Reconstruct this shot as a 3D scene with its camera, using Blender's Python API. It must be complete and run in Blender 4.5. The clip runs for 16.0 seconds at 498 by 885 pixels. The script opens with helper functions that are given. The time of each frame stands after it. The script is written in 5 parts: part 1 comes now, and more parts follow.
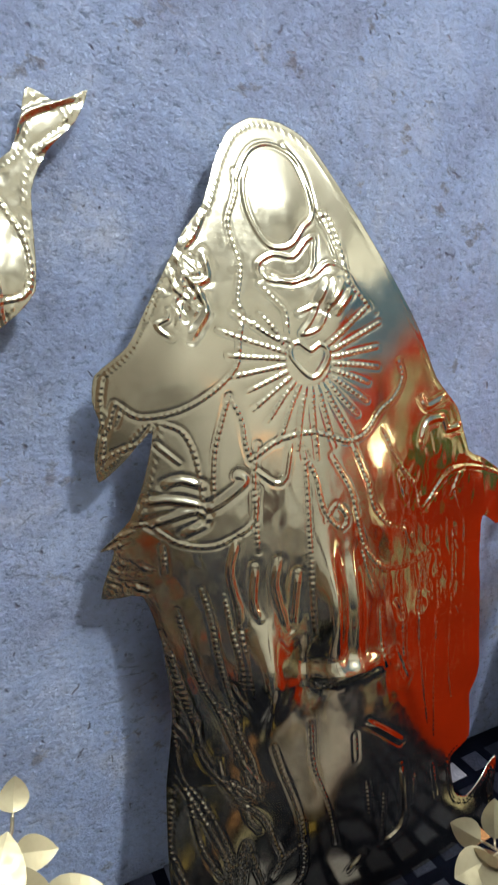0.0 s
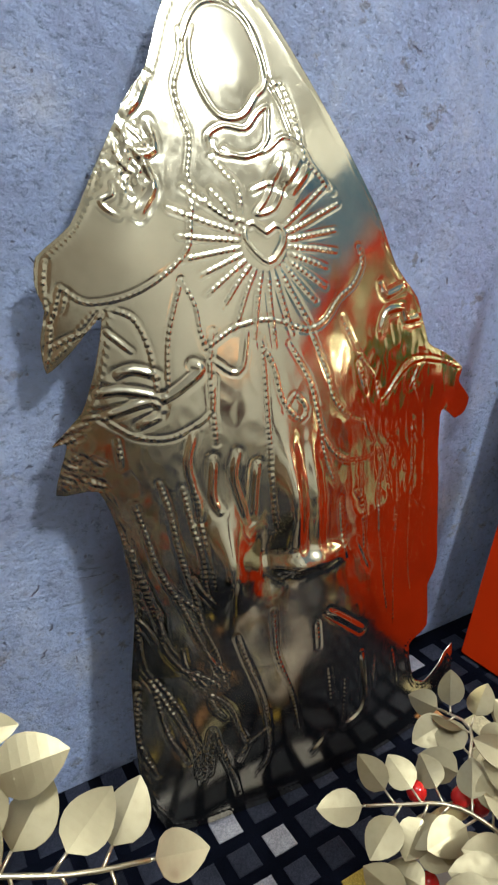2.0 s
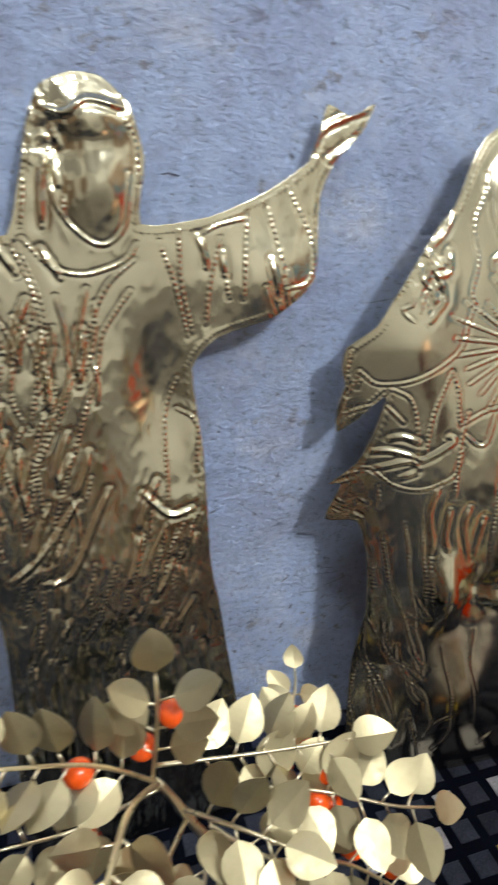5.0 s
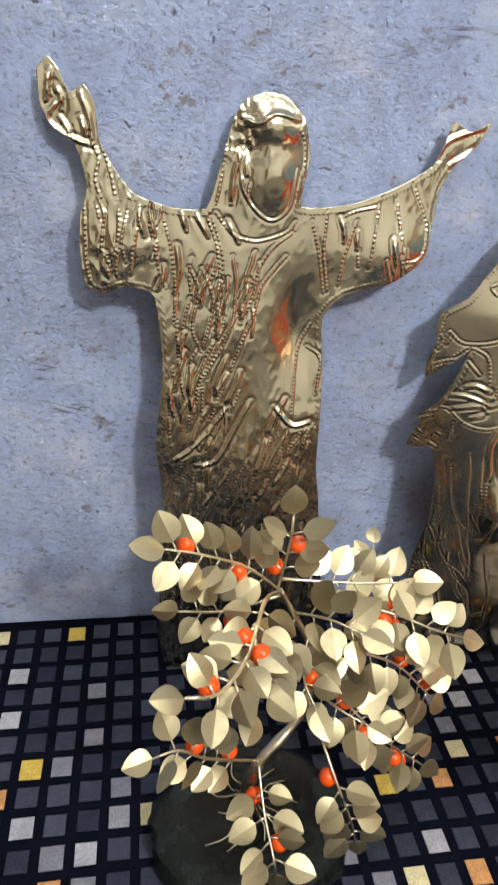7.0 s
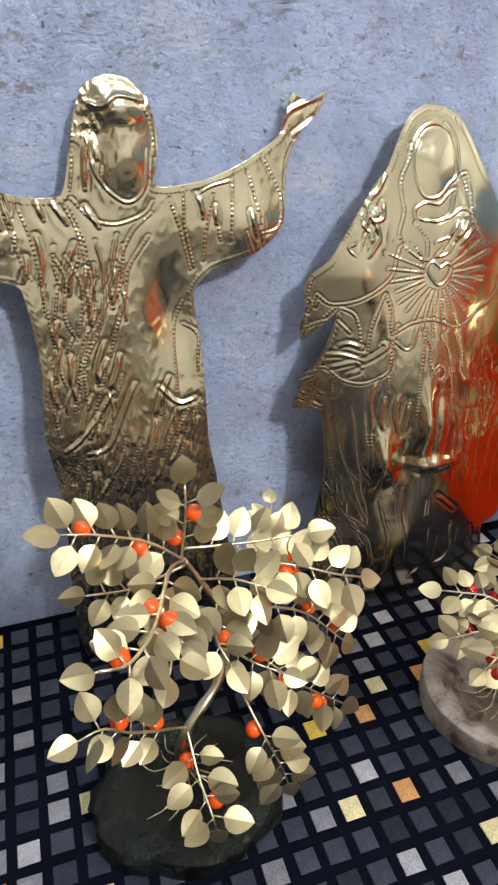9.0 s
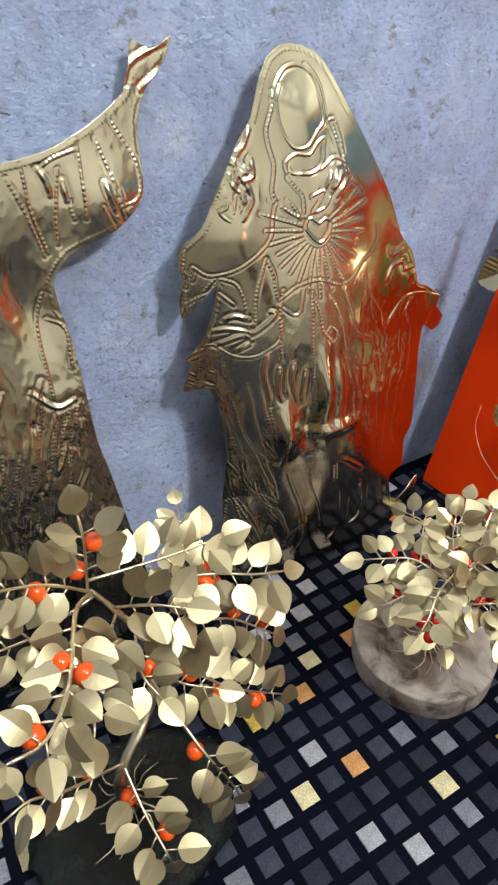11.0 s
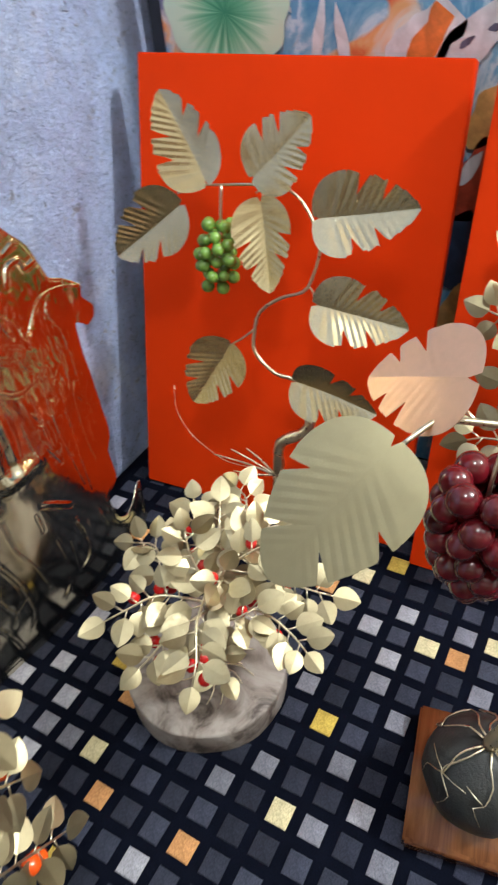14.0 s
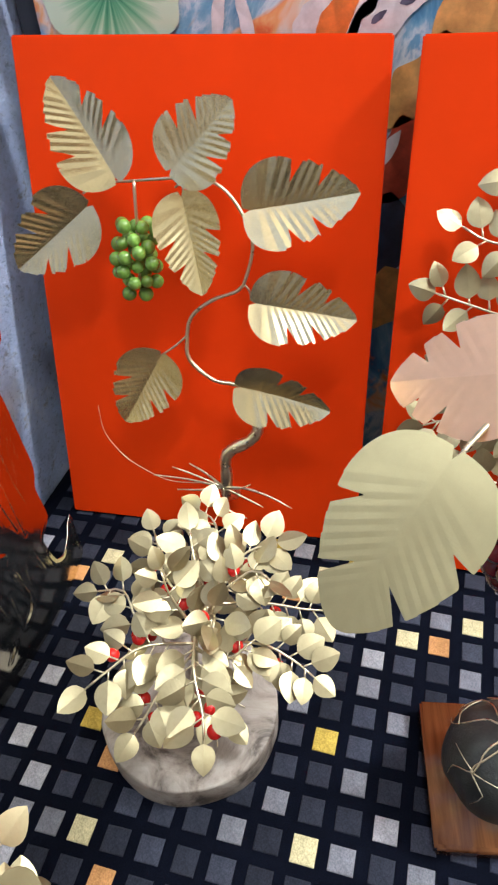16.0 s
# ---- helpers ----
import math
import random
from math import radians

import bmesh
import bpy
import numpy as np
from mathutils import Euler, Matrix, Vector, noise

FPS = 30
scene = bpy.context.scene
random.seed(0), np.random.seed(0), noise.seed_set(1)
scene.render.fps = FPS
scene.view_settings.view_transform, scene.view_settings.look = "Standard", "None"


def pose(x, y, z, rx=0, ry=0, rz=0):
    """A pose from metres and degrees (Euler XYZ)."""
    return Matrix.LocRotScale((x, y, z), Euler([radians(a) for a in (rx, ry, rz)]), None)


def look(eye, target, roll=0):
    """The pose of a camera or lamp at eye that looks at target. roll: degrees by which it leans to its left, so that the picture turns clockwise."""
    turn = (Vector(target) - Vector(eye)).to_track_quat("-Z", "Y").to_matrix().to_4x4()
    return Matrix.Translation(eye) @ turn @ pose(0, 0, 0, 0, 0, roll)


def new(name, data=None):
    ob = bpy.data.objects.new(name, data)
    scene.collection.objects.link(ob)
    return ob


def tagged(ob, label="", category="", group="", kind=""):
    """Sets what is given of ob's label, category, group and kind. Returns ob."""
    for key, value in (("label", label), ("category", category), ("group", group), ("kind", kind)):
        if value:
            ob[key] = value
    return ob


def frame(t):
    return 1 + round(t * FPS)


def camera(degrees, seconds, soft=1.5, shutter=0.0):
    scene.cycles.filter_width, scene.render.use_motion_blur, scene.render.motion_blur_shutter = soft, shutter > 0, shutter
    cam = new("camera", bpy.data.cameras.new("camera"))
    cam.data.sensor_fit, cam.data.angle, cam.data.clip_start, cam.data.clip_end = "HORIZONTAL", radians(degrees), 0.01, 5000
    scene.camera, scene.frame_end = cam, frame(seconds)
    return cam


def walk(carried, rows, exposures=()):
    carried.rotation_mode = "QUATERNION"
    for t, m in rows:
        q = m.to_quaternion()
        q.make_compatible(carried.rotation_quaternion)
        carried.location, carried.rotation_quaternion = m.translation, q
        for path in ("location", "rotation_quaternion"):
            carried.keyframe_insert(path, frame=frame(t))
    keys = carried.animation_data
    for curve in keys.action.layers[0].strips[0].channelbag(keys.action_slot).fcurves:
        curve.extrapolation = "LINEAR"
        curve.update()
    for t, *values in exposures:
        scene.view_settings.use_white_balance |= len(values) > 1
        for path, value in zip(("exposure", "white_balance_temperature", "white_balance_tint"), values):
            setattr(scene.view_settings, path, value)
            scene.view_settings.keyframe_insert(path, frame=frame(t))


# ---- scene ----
cam = camera(42.0, 16.0, 2.1, 0.5)
PATH = [
    (0, (-0.091, -0.095, 0.482), (0.731, 1.658, -0.019), -1.9),
    (0.5, (-0.095, -0.096, 0.469), (0.761, 1.631, -0.064), -2.2),
    (1, (-0.092, -0.094, 0.457), (0.753, 1.615, -0.15), -2.6),
    (1.5, (-0.086, -0.092, 0.446), (0.779, 1.559, -0.279), -2.2),
    (2, (-0.087, -0.094, 0.449), (0.802, 1.558, -0.243), -2.3),
    (2.5, (-0.09, -0.095, 0.452), (0.798, 1.572, -0.206), -2.3),
    (3, (-0.094, -0.099, 0.455), (0.799, 1.577, -0.172), -1.7),
    (3.5, (-0.096, -0.103, 0.456), (0.785, 1.578, -0.175), -1.7),
    (4, (-0.112, -0.112, 0.457), (0.731, 1.575, -0.211), -1.8),
    (4.5, (-0.137, -0.136, 0.478), (0.577, 1.646, -0.084), -2.6),
    (5, (-0.216, -0.132, 0.567), (0.305, 1.605, -0.275), 1.1),
    (7.5, (-0.296, -0.298, 0.628), (0.009, 1.394, -0.394), 4.6),
    (8, (-0.295, -0.302, 0.621), (0.11, 1.369, -0.401), 3.4),
    (10.5, (-0.253, -0.26, 0.631), (0.473, 1.227, -0.492), -0.4),
    (11, (-0.254, -0.238, 0.63), (0.565, 1.166, -0.536), -0.9),
    (11.5, (-0.255, -0.228, 0.628), (0.616, 1.136, -0.547), 0.6),
    (12, (-0.249, -0.223, 0.624), (0.678, 1.097, -0.558), 1.1),
    (12.5, (-0.238, -0.224, 0.621), (0.821, 1.001, -0.552), -0.9),
    (13, (-0.23, -0.224, 0.617), (1.005, 0.859, -0.526), -2.8),
    (13.5, (-0.184, -0.212, 0.603), (1.097, 0.746, -0.597), -6.3),
    (14, (-0.131, -0.19, 0.595), (1.179, 0.647, -0.662), -6.0),
    (14.5, (-0.109, -0.158, 0.591), (1.262, 0.498, -0.709), -6.9),
    (15, (-0.115, -0.118, 0.595), (1.312, 0.426, -0.697), -6.5),
    (15.5, (-0.114, -0.102, 0.588), (1.301, 0.413, -0.729), -5.0),
    (16, (-0.115, -0.1, 0.585), (1.326, 0.375, -0.718), -4.7),
]
walk(cam, [(t, look(eye, target, roll)) for t, eye, target, roll in PATH],
     exposures=[(0, -0.13, 5850, 6), (4.0, -0.13, 5850, 6), (5.5, -0.03, 6150, 7), (7.5, 0.1, 6400, 10), (10.5, 0.1, 6200, 7), (11.5, 0.15, 6100, 7), (12.5, 0.1, 6050, 7), (13.3, 0.15, 6050, 7), (14, 0.3, 6050, 7), (15, 0.55, 6050, 7), (16, 0.55, 6050, 7)])

# ---- light ----
world = bpy.data.worlds.new("room_air")
scene.world = world
world.use_nodes = True
world.node_tree.nodes["Background"].inputs[0].default_value = (0.75, 0.85, 1.0, 1)
world.node_tree.nodes["Background"].inputs[1].default_value = 0.015


LAMP_FRONT, LAMP_SIDE = 182, 33


# ---- materials ----
def mat(name):
    m = bpy.data.materials.new(name)
    m.use_nodes = True
    nt = m.node_tree
    return m, nt, nt.nodes["Principled BSDF"]


def node(nt, kind, **kw):
    n = nt.nodes.new(kind)
    for k, v in kw.items():
        if k in n.inputs:
            n.inputs[k].default_value = v
    return n


def noise_tex(nt, scale, detail=4.0, rough=0.55, dist=0.0, stretch=None):
    co = nt.nodes.new("ShaderNodeTexCoord")
    n = node(nt, "ShaderNodeTexNoise", Scale=scale, Detail=detail, Roughness=rough, Distortion=dist)
    if stretch:
        mp = nt.nodes.new("ShaderNodeMapping")
        mp.inputs["Scale"].default_value = stretch
        nt.links.new(co.outputs["Object"], mp.inputs[0])
        nt.links.new(mp.outputs[0], n.inputs["Vector"])
    else:
        nt.links.new(co.outputs["Object"], n.inputs["Vector"])
    return n


def ramp(nt, src, stops):
    r = nt.nodes.new("ShaderNodeValToRGB")
    els = r.color_ramp.elements
    while len(els) < len(stops):
        els.new(0.5)
    for e, (p, c) in zip(els, stops):
        e.position = p
        e.color = (*c, 1) if len(c) == 3 else c
    nt.links.new(src, r.inputs[0])
    return r


def mixc(nt, fac, a, b, mode="MIX"):
    m = nt.nodes.new("ShaderNodeMix")
    m.data_type, m.blend_type = "RGBA", mode
    for sock, v in ((m.inputs[0], fac), (m.inputs[6], a), (m.inputs[7], b)):
        if isinstance(v, (int, float)):
            sock.default_value = v
        elif isinstance(v, tuple):
            sock.default_value = (*v, 1)
        else:
            nt.links.new(v, sock)
    return m.outputs[2]


def bump(nt, bsdf, src, strength, distance, prev=None):
    b = node(nt, "ShaderNodeBump", Strength=strength, Distance=distance)
    nt.links.new(src, b.inputs["Height"])
    if prev:
        nt.links.new(prev.outputs[0], b.inputs["Normal"])
    nt.links.new(b.outputs[0], bsdf.inputs["Normal"])
    return b


def plaster():
    m, nt, b = mat("blue_plaster")
    big = noise_tex(nt, 3.2, 5, 0.6, 0.4)
    mid = noise_tex(nt, 16, 6, 0.65, 0.5, (1.15, 1, 0.95))
    fine = noise_tex(nt, 120, 5, 0.6)
    c1 = ramp(nt, big.outputs[0], [(0.32, (0.36, 0.42, 0.63)), (0.5, (0.43, 0.52, 0.77)), (0.7, (0.51, 0.61, 0.84))])
    c2 = ramp(nt, mid.outputs[0], [(0.33, (0.33, 0.36, 0.54)), (0.5, (0.44, 0.53, 0.78)), (0.68, (0.60, 0.66, 0.86))])
    col = mixc(nt, 0.55, c1.outputs[0], c2.outputs[0])
    pits = node(nt, "ShaderNodeTexVoronoi", Scale=62.0, Randomness=1.0)
    co = nt.nodes.new("ShaderNodeTexCoord")
    warp = noise_tex(nt, 30, 3)
    add = nt.nodes.new("ShaderNodeMixRGB")
    add.blend_type = "ADD"
    add.inputs[0].default_value = 0.05
    nt.links.new(co.outputs["Object"], add.inputs[1])
    nt.links.new(warp.outputs[1], add.inputs[2])
    nt.links.new(add.outputs[0], pits.inputs["Vector"])
    hole = ramp(nt, pits.outputs[0], [(0.05, (0, 0, 0)), (0.13, (1, 1, 1))])
    col = mixc(nt, hole.outputs[0], (0.24, 0.24, 0.35), col)
    scr = noise_tex(nt, 30, 7, 0.7, 0.2, (0.85, 1, 1.2))
    scr_r = ramp(nt, scr.outputs[0], [(0.61, (0, 0, 0)), (0.67, (1, 1, 1))])
    col = mixc(nt, scr_r.outputs[0], col, (0.27, 0.27, 0.35))
    stain = noise_tex(nt, 6, 7, 0.7, 0.3)
    stain_r = ramp(nt, stain.outputs[0], [(0.50, (0, 0, 0)), (0.66, (0.55,) * 3)])
    col = mixc(nt, stain_r.outputs[0], col, (0.33, 0.35, 0.48))
    chalk = noise_tex(nt, 11, 8, 0.75, 0.2)
    chalk_r = ramp(nt, chalk.outputs[0], [(0.54, (0, 0, 0)), (0.68, (0.6,) * 3)])
    col = mixc(nt, chalk_r.outputs[0], col, (0.68, 0.71, 0.82))
    nt.links.new(col, b.inputs["Base Color"])
    b.inputs["Roughness"].default_value = 0.8
    b.inputs["Specular IOR Level"].default_value = 0.2
    rough_mid = noise_tex(nt, 95, 8, 0.75, 0.0)
    p = bump(nt, b, mid.outputs[0], 0.7, 0.010)
    p = bump(nt, b, rough_mid.outputs[0], 0.9, 0.006, p)
    cut = noise_tex(nt, 20, 3, 0.5, 0.8, (0.55, 1, 2.4))
    cut_r = ramp(nt, cut.outputs[0], [(0.47, (0, 0, 0)), (0.497, (1, 1, 1)), (0.524, (0, 0, 0))])
    mask = noise_tex(nt, 9, 3, 0.6)
    mask_r = ramp(nt, mask.outputs[0], [(0.63, (0, 0, 0)), (0.70, (1, 1, 1))])
    gouge = mixc(nt, 1.0, cut_r.outputs[0], mask_r.outputs[0], "MULTIPLY")
    col = mixc(nt, gouge, col, (0.13, 0.12, 0.18))
    grit = noise_tex(nt, 190, 5, 0.7, 0.3, (0.8, 1, 1.15))
    grit_r = ramp(nt, grit.outputs[0], [(0.34, (0.66, 0.66, 0.70)), (0.43, (1.0,) * 3), (0.62, (1.10,) * 3)])
    col = mixc(nt, 1.0, col, grit_r.outputs[0], "MULTIPLY")
    nt.links.new(col, b.inputs["Base Color"])
    p = bump(nt, b, grit.outputs[0], 1.0, 0.004, p)
    p = bump(nt, b, gouge, -1.0, 0.004, p)
    p = bump(nt, b, fine.outputs[0], 0.8, 0.0025, p)
    p = bump(nt, b, hole.outputs[0], 0.9, 0.003, p)
    bump(nt, b, scr_r.outputs[0], -0.9, 0.005, p)
    return m


def plain(name, color, rough=0.6, metal=0.0, vary=0.15, scale=30.0, relief=0.0, coat=0.0, random=0.0, spec=0.5):
    m, nt, b = mat(name)
    n = noise_tex(nt, scale, 5, 0.6)
    lo = tuple(c * (1 - vary) for c in color)
    hi = tuple(min(1, c * (1 + vary)) for c in color)
    r = ramp(nt, n.outputs[0], [(0.3, lo), (0.7, hi)])
    out = r.outputs[0]
    if random:
        info = nt.nodes.new("ShaderNodeObjectInfo")
        rr = ramp(nt, info.outputs["Random"], [(0.0, (1 - random,) * 3), (1.0, (1 + random * 0.6,) * 3)])
        out = mixc(nt, 1.0, out, rr.outputs[0], "MULTIPLY")
    nt.links.new(out, b.inputs["Base Color"])
    rv = ramp(nt, n.outputs[0], [(0.3, (max(0.02, rough * 0.8),) * 3), (0.7, (min(1, rough * 1.2),) * 3)])
    nt.links.new(rv.outputs[0], b.inputs["Roughness"])
    b.inputs["Metallic"].default_value = metal
    b.inputs["Coat Weight"].default_value = coat
    b.inputs["Specular IOR Level"].default_value = spec
    if relief:
        f = noise_tex(nt, scale * 8, 4, 0.6)
        bump(nt, b, f.outputs[0], 0.5, relief)
    return m


def brass(name, color, rough, vary=0.12, dent=0.0008, random=0.0, spread=0.3):
    m, nt, b = mat(name)
    n1, n2 = noise_tex(nt, 14, 4, 0.55), noise_tex(nt, 160, 4, 0.6)
    r = ramp(nt, n1.outputs[0], [(0.3, tuple(c * (1 - vary) for c in color)), (0.7, color)])
    out = r.outputs[0]
    if random:
        info = nt.nodes.new("ShaderNodeObjectInfo")
        rr = ramp(nt, info.outputs["Random"], [(0.0, (1 - random, 1 - random, 1 - random * 0.8)), (1.0, (1, 1, 1))])
        out = mixc(nt, 1.0, out, rr.outputs[0], "MULTIPLY")
    nt.links.new(out, b.inputs["Base Color"])
    rv = ramp(nt, n2.outputs[0], [(0.3, (rough * (1 - spread),) * 3), (0.75, (rough * (1 + spread),) * 3)])
    nt.links.new(rv.outputs[0], b.inputs["Roughness"])
    b.inputs["Metallic"].default_value = 1.0
    if dent:
        n3 = noise_tex(nt, 45, 3, 0.5)
        bump(nt, b, n3.outputs[0], 0.25, dent)
    return m


def woven(name, color, random=0.25):
    """Short woven pile: fine grain in colour and relief."""
    m, nt, b = mat(name)
    n, g = noise_tex(nt, 700, 3, 0.7), noise_tex(nt, 60, 3, 0.6)
    r = ramp(nt, n.outputs[0], [(0.3, tuple(c * 0.62 for c in color)), (0.7, tuple(min(1, c * 1.3) for c in color))])
    r2 = ramp(nt, g.outputs[0], [(0.3, (0.82,) * 3), (0.7, (1.1,) * 3)])
    col = mixc(nt, 1.0, r.outputs[0], r2.outputs[0], "MULTIPLY")
    if random:
        info = nt.nodes.new("ShaderNodeObjectInfo")
        rr = ramp(nt, info.outputs["Random"], [(0.0, (1 - random,) * 3), (1.0, (1 + random,) * 3)])
        geo = nt.nodes.new("ShaderNodeNewGeometry")
        r3 = ramp(nt, geo.outputs["Random Per Island"], [(0.0, (1 - random, 1 - random, 1 - random * 0.7)), (1.0, (1 + random,) * 3)])
        col = mixc(nt, 1.0, col, rr.outputs[0], "MULTIPLY")
        col = mixc(nt, 1.0, col, r3.outputs[0], "MULTIPLY")
    nt.links.new(col, b.inputs["Base Color"])
    b.inputs["Roughness"].default_value = 0.95
    b.inputs["Specular IOR Level"].default_value = 0.04
    bump(nt, b, n.outputs[0], 0.6, 0.0005)
    return m


def wood(name, dark, light, rough=0.3):
    m, nt, b = mat(name)
    n = noise_tex(nt, 30, 5, 0.6, 1.0, (0.25, 3.0, 3.0))
    r = ramp(nt, n.outputs[0], [(0.3, dark), (0.7, light)])
    nt.links.new(r.outputs[0], b.inputs["Base Color"])
    b.inputs["Roughness"].default_value = rough
    b.inputs["Coat Weight"].default_value = 0.4
    bump(nt, b, n.outputs[0], 0.2, 0.0006)
    return m


def slab_top():
    """Pale marbled slab with grey stains."""
    m, nt, b = mat("stained_pale_slab")
    n1, n2 = noise_tex(nt, 24, 5, 0.65, 0.8), noise_tex(nt, 220, 4, 0.6)
    r = ramp(nt, n1.outputs[0], [(0.35, (0.06, 0.045, 0.035)), (0.44, (0.22, 0.185, 0.16)), (0.56, (0.34, 0.30, 0.265)), (0.75, (0.42, 0.385, 0.35))])
    nt.links.new(r.outputs[0], b.inputs["Base Color"])
    b.inputs["Roughness"].default_value = 0.55
    p = bump(nt, b, n1.outputs[0], 0.3, 0.002)
    bump(nt, b, n2.outputs[0], 0.4, 0.0008, p)
    return m


def stone_dark():
    m, nt, b = mat("dark_green_stone")
    n1, n2 = noise_tex(nt, 26, 6, 0.7, 0.5), noise_tex(nt, 110, 5, 0.65)
    r = ramp(nt, n1.outputs[0], [(0.3, (0.0015, 0.002, 0.002)), (0.52, (0.005, 0.0075, 0.007)), (0.72, (0.018, 0.024, 0.022))])
    nt.links.new(r.outputs[0], b.inputs["Base Color"])
    b.inputs["Specular IOR Level"].default_value = 0.22
    rr = ramp(nt, n2.outputs[0], [(0.3, (0.05,) * 3), (0.7, (0.22,) * 3)])
    nt.links.new(rr.outputs[0], b.inputs["Roughness"])
    b.inputs["Coat Weight"].default_value, b.inputs["Coat Roughness"].default_value = 0.04, 0.1
    p = bump(nt, b, n1.outputs[0], 0.9, 0.010)
    bump(nt, b, n2.outputs[0], 1.0, 0.006, p)
    return m


def painting_mat():
    """Blue water with pale swirls and warm patches."""
    m, nt, b = mat("painted_canvas")
    w = noise_tex(nt, 11, 6, 0.62, 2.6, (1, 1, 0.6))
    f = noise_tex(nt, 8, 4, 0.55, 1.2)
    k = noise_tex(nt, 16, 4, 0.55, 0.8)
    col = ramp(nt, w.outputs[0], [(0.30, (0.03, 0.14, 0.34)), (0.42, (0.09, 0.30, 0.55)), (0.52, (0.22, 0.46, 0.66)), (0.60, (0.62, 0.74, 0.84)), (0.66, (0.16, 0.38, 0.62))])
    warm = ramp(nt, f.outputs[0], [(0.57, (0, 0, 0)), (0.61, (1, 1, 1))])
    warmc = ramp(nt, k.outputs[0], [(0.38, (0.75, 0.16, 0.05)), (0.47, (0.80, 0.42, 0.18)), (0.55, (0.78, 0.72, 0.66)), (0.66, (0.22, 0.24, 0.36))])
    out = mixc(nt, warm.outputs[0], col.outputs[0], warmc.outputs[0])
    nt.links.new(out, b.inputs["Base Color"])
    b.inputs["Roughness"].default_value = 0.4
    g = noise_tex(nt, 400, 2)
    bump(nt, b, g.outputs[0], 0.2, 0.0004)
    return m


def lily_mat():
    """Pale green painted leaf, darker towards its middle, with brushed rays."""
    m, nt, b = mat("painted_lily_green")
    co = nt.nodes.new("ShaderNodeTexCoord")
    sp = nt.nodes.new("ShaderNodeSeparateXYZ")
    nt.links.new(co.outputs["Object"], sp.inputs[0])
    an = nt.nodes.new("ShaderNodeMath")
    an.operation = "ARCTAN2"
    nt.links.new(sp.outputs[1], an.inputs[0])
    nt.links.new(sp.outputs[2], an.inputs[1])
    ray = nt.nodes.new("ShaderNodeTexNoise")
    ray.noise_dimensions = "1D"
    ray.inputs["Scale"].default_value, ray.inputs["Detail"].default_value = 5.0, 3.0
    nt.links.new(an.outputs[0], ray.inputs["W"])
    ln = nt.nodes.new("ShaderNodeVectorMath")
    ln.operation = "LENGTH"
    nt.links.new(co.outputs["Object"], ln.inputs[0])
    far = nt.nodes.new("ShaderNodeMath")
    far.operation = "MULTIPLY_ADD"
    far.inputs[1].default_value, far.inputs[2].default_value = 15.0, -0.30
    nt.links.new(ln.outputs["Value"], far.inputs[0])
    add = nt.nodes.new("ShaderNodeMath")
    add.operation = "ADD"
    nt.links.new(far.outputs[0], add.inputs[0])
    nt.links.new(ray.outputs[0], add.inputs[1])
    r = ramp(nt, add.outputs[0], [(0.25, (0.04, 0.27, 0.14)), (0.55, (0.16, 0.48, 0.27)), (0.85, (0.42, 0.68, 0.47)), (1.0, (0.60, 0.78, 0.60))])
    nt.links.new(r.outputs[0], b.inputs["Base Color"])
    b.inputs["Roughness"].default_value = 0.45
    return m


PLASTER = plaster()
ROOM = plain("room_paint", (0.27, 0.19, 0.13), 0.8, vary=0.12, scale=2)
UPPER = plain("pale_wall_paint", (0.72, 0.70, 0.64), 0.8, vary=0.05, scale=2)
GAP_DARK = plain("corner_gap_dark", (0.03, 0.035, 0.05), 0.7, vary=0.3, scale=8)
DARK_FLOOR = plain("dark_floor_tile", (0.10, 0.085, 0.07), 0.6, vary=0.2, scale=4)
CEILING = plain("ceiling_paint", (0.72, 0.72, 0.70), 0.85, vary=0.05, scale=2)
CLOTH = woven("navy_cloth", (0.003, 0.004, 0.009), 0)
SQ_GREY = woven("grey_square", (0.030, 0.033, 0.046), 0.45)
SQ_LIGHT = woven("light_square", (0.175, 0.178, 0.205), 0.2)
SQ_WHITE = woven("white_square", (0.33, 0.33, 0.365), 0.1)
SQ_CREAM = woven("cream_square", (0.56, 0.50, 0.30), 0.05)
SQ_YELLOW = woven("yellow_square", (0.52, 0.38, 0.08), 0.05)
SQ_ORANGE = woven("orange_square", (0.50, 0.255, 0.105), 0.05)
SHEET = brass("beaten_brass_sheet", (0.73, 0.675, 0.50), 0.15, 0.16, 0.0003)
LEAF = brass("satin_brass_leaf", (0.52, 0.452, 0.275), 0.50, 0.08, 0.0, 0.12)
WIRE = brass("brass_wire", (0.80, 0.71, 0.51), 0.34, 0.15, 0.0)
BIGLEAF = brass("champagne_metal_leaf", (0.37, 0.335, 0.205), 0.55, 0.05, 0.0, 0.0, 0.06)
PINKLEAF = brass("rose_metal_leaf", (0.92, 0.56, 0.34), 0.42, 0.05, 0.0, 0.0, 0.06)
VINE = brass("polished_vine_leaf", (0.88, 0.745, 0.43), 0.27, 0.10, 0.0, 0.12, 0.06)
BERRY = plain("orange_red_bead", (0.74, 0.085, 0.006), 0.15, vary=0.2, scale=60, coat=0.25)
CHERRY = plain("red_bead", (0.62, 0.015, 0.012), 0.12, vary=0.15, scale=60, coat=0.6)
GREEN = plain("green_grape", (0.19, 0.36, 0.06), 0.18, vary=0.35, scale=50, coat=0.5, random=0.25)
MAROON = plain("maroon_grape", (0.11, 0.005, 0.009), 0.12, vary=0.4, scale=50, coat=0.5, random=0.3)
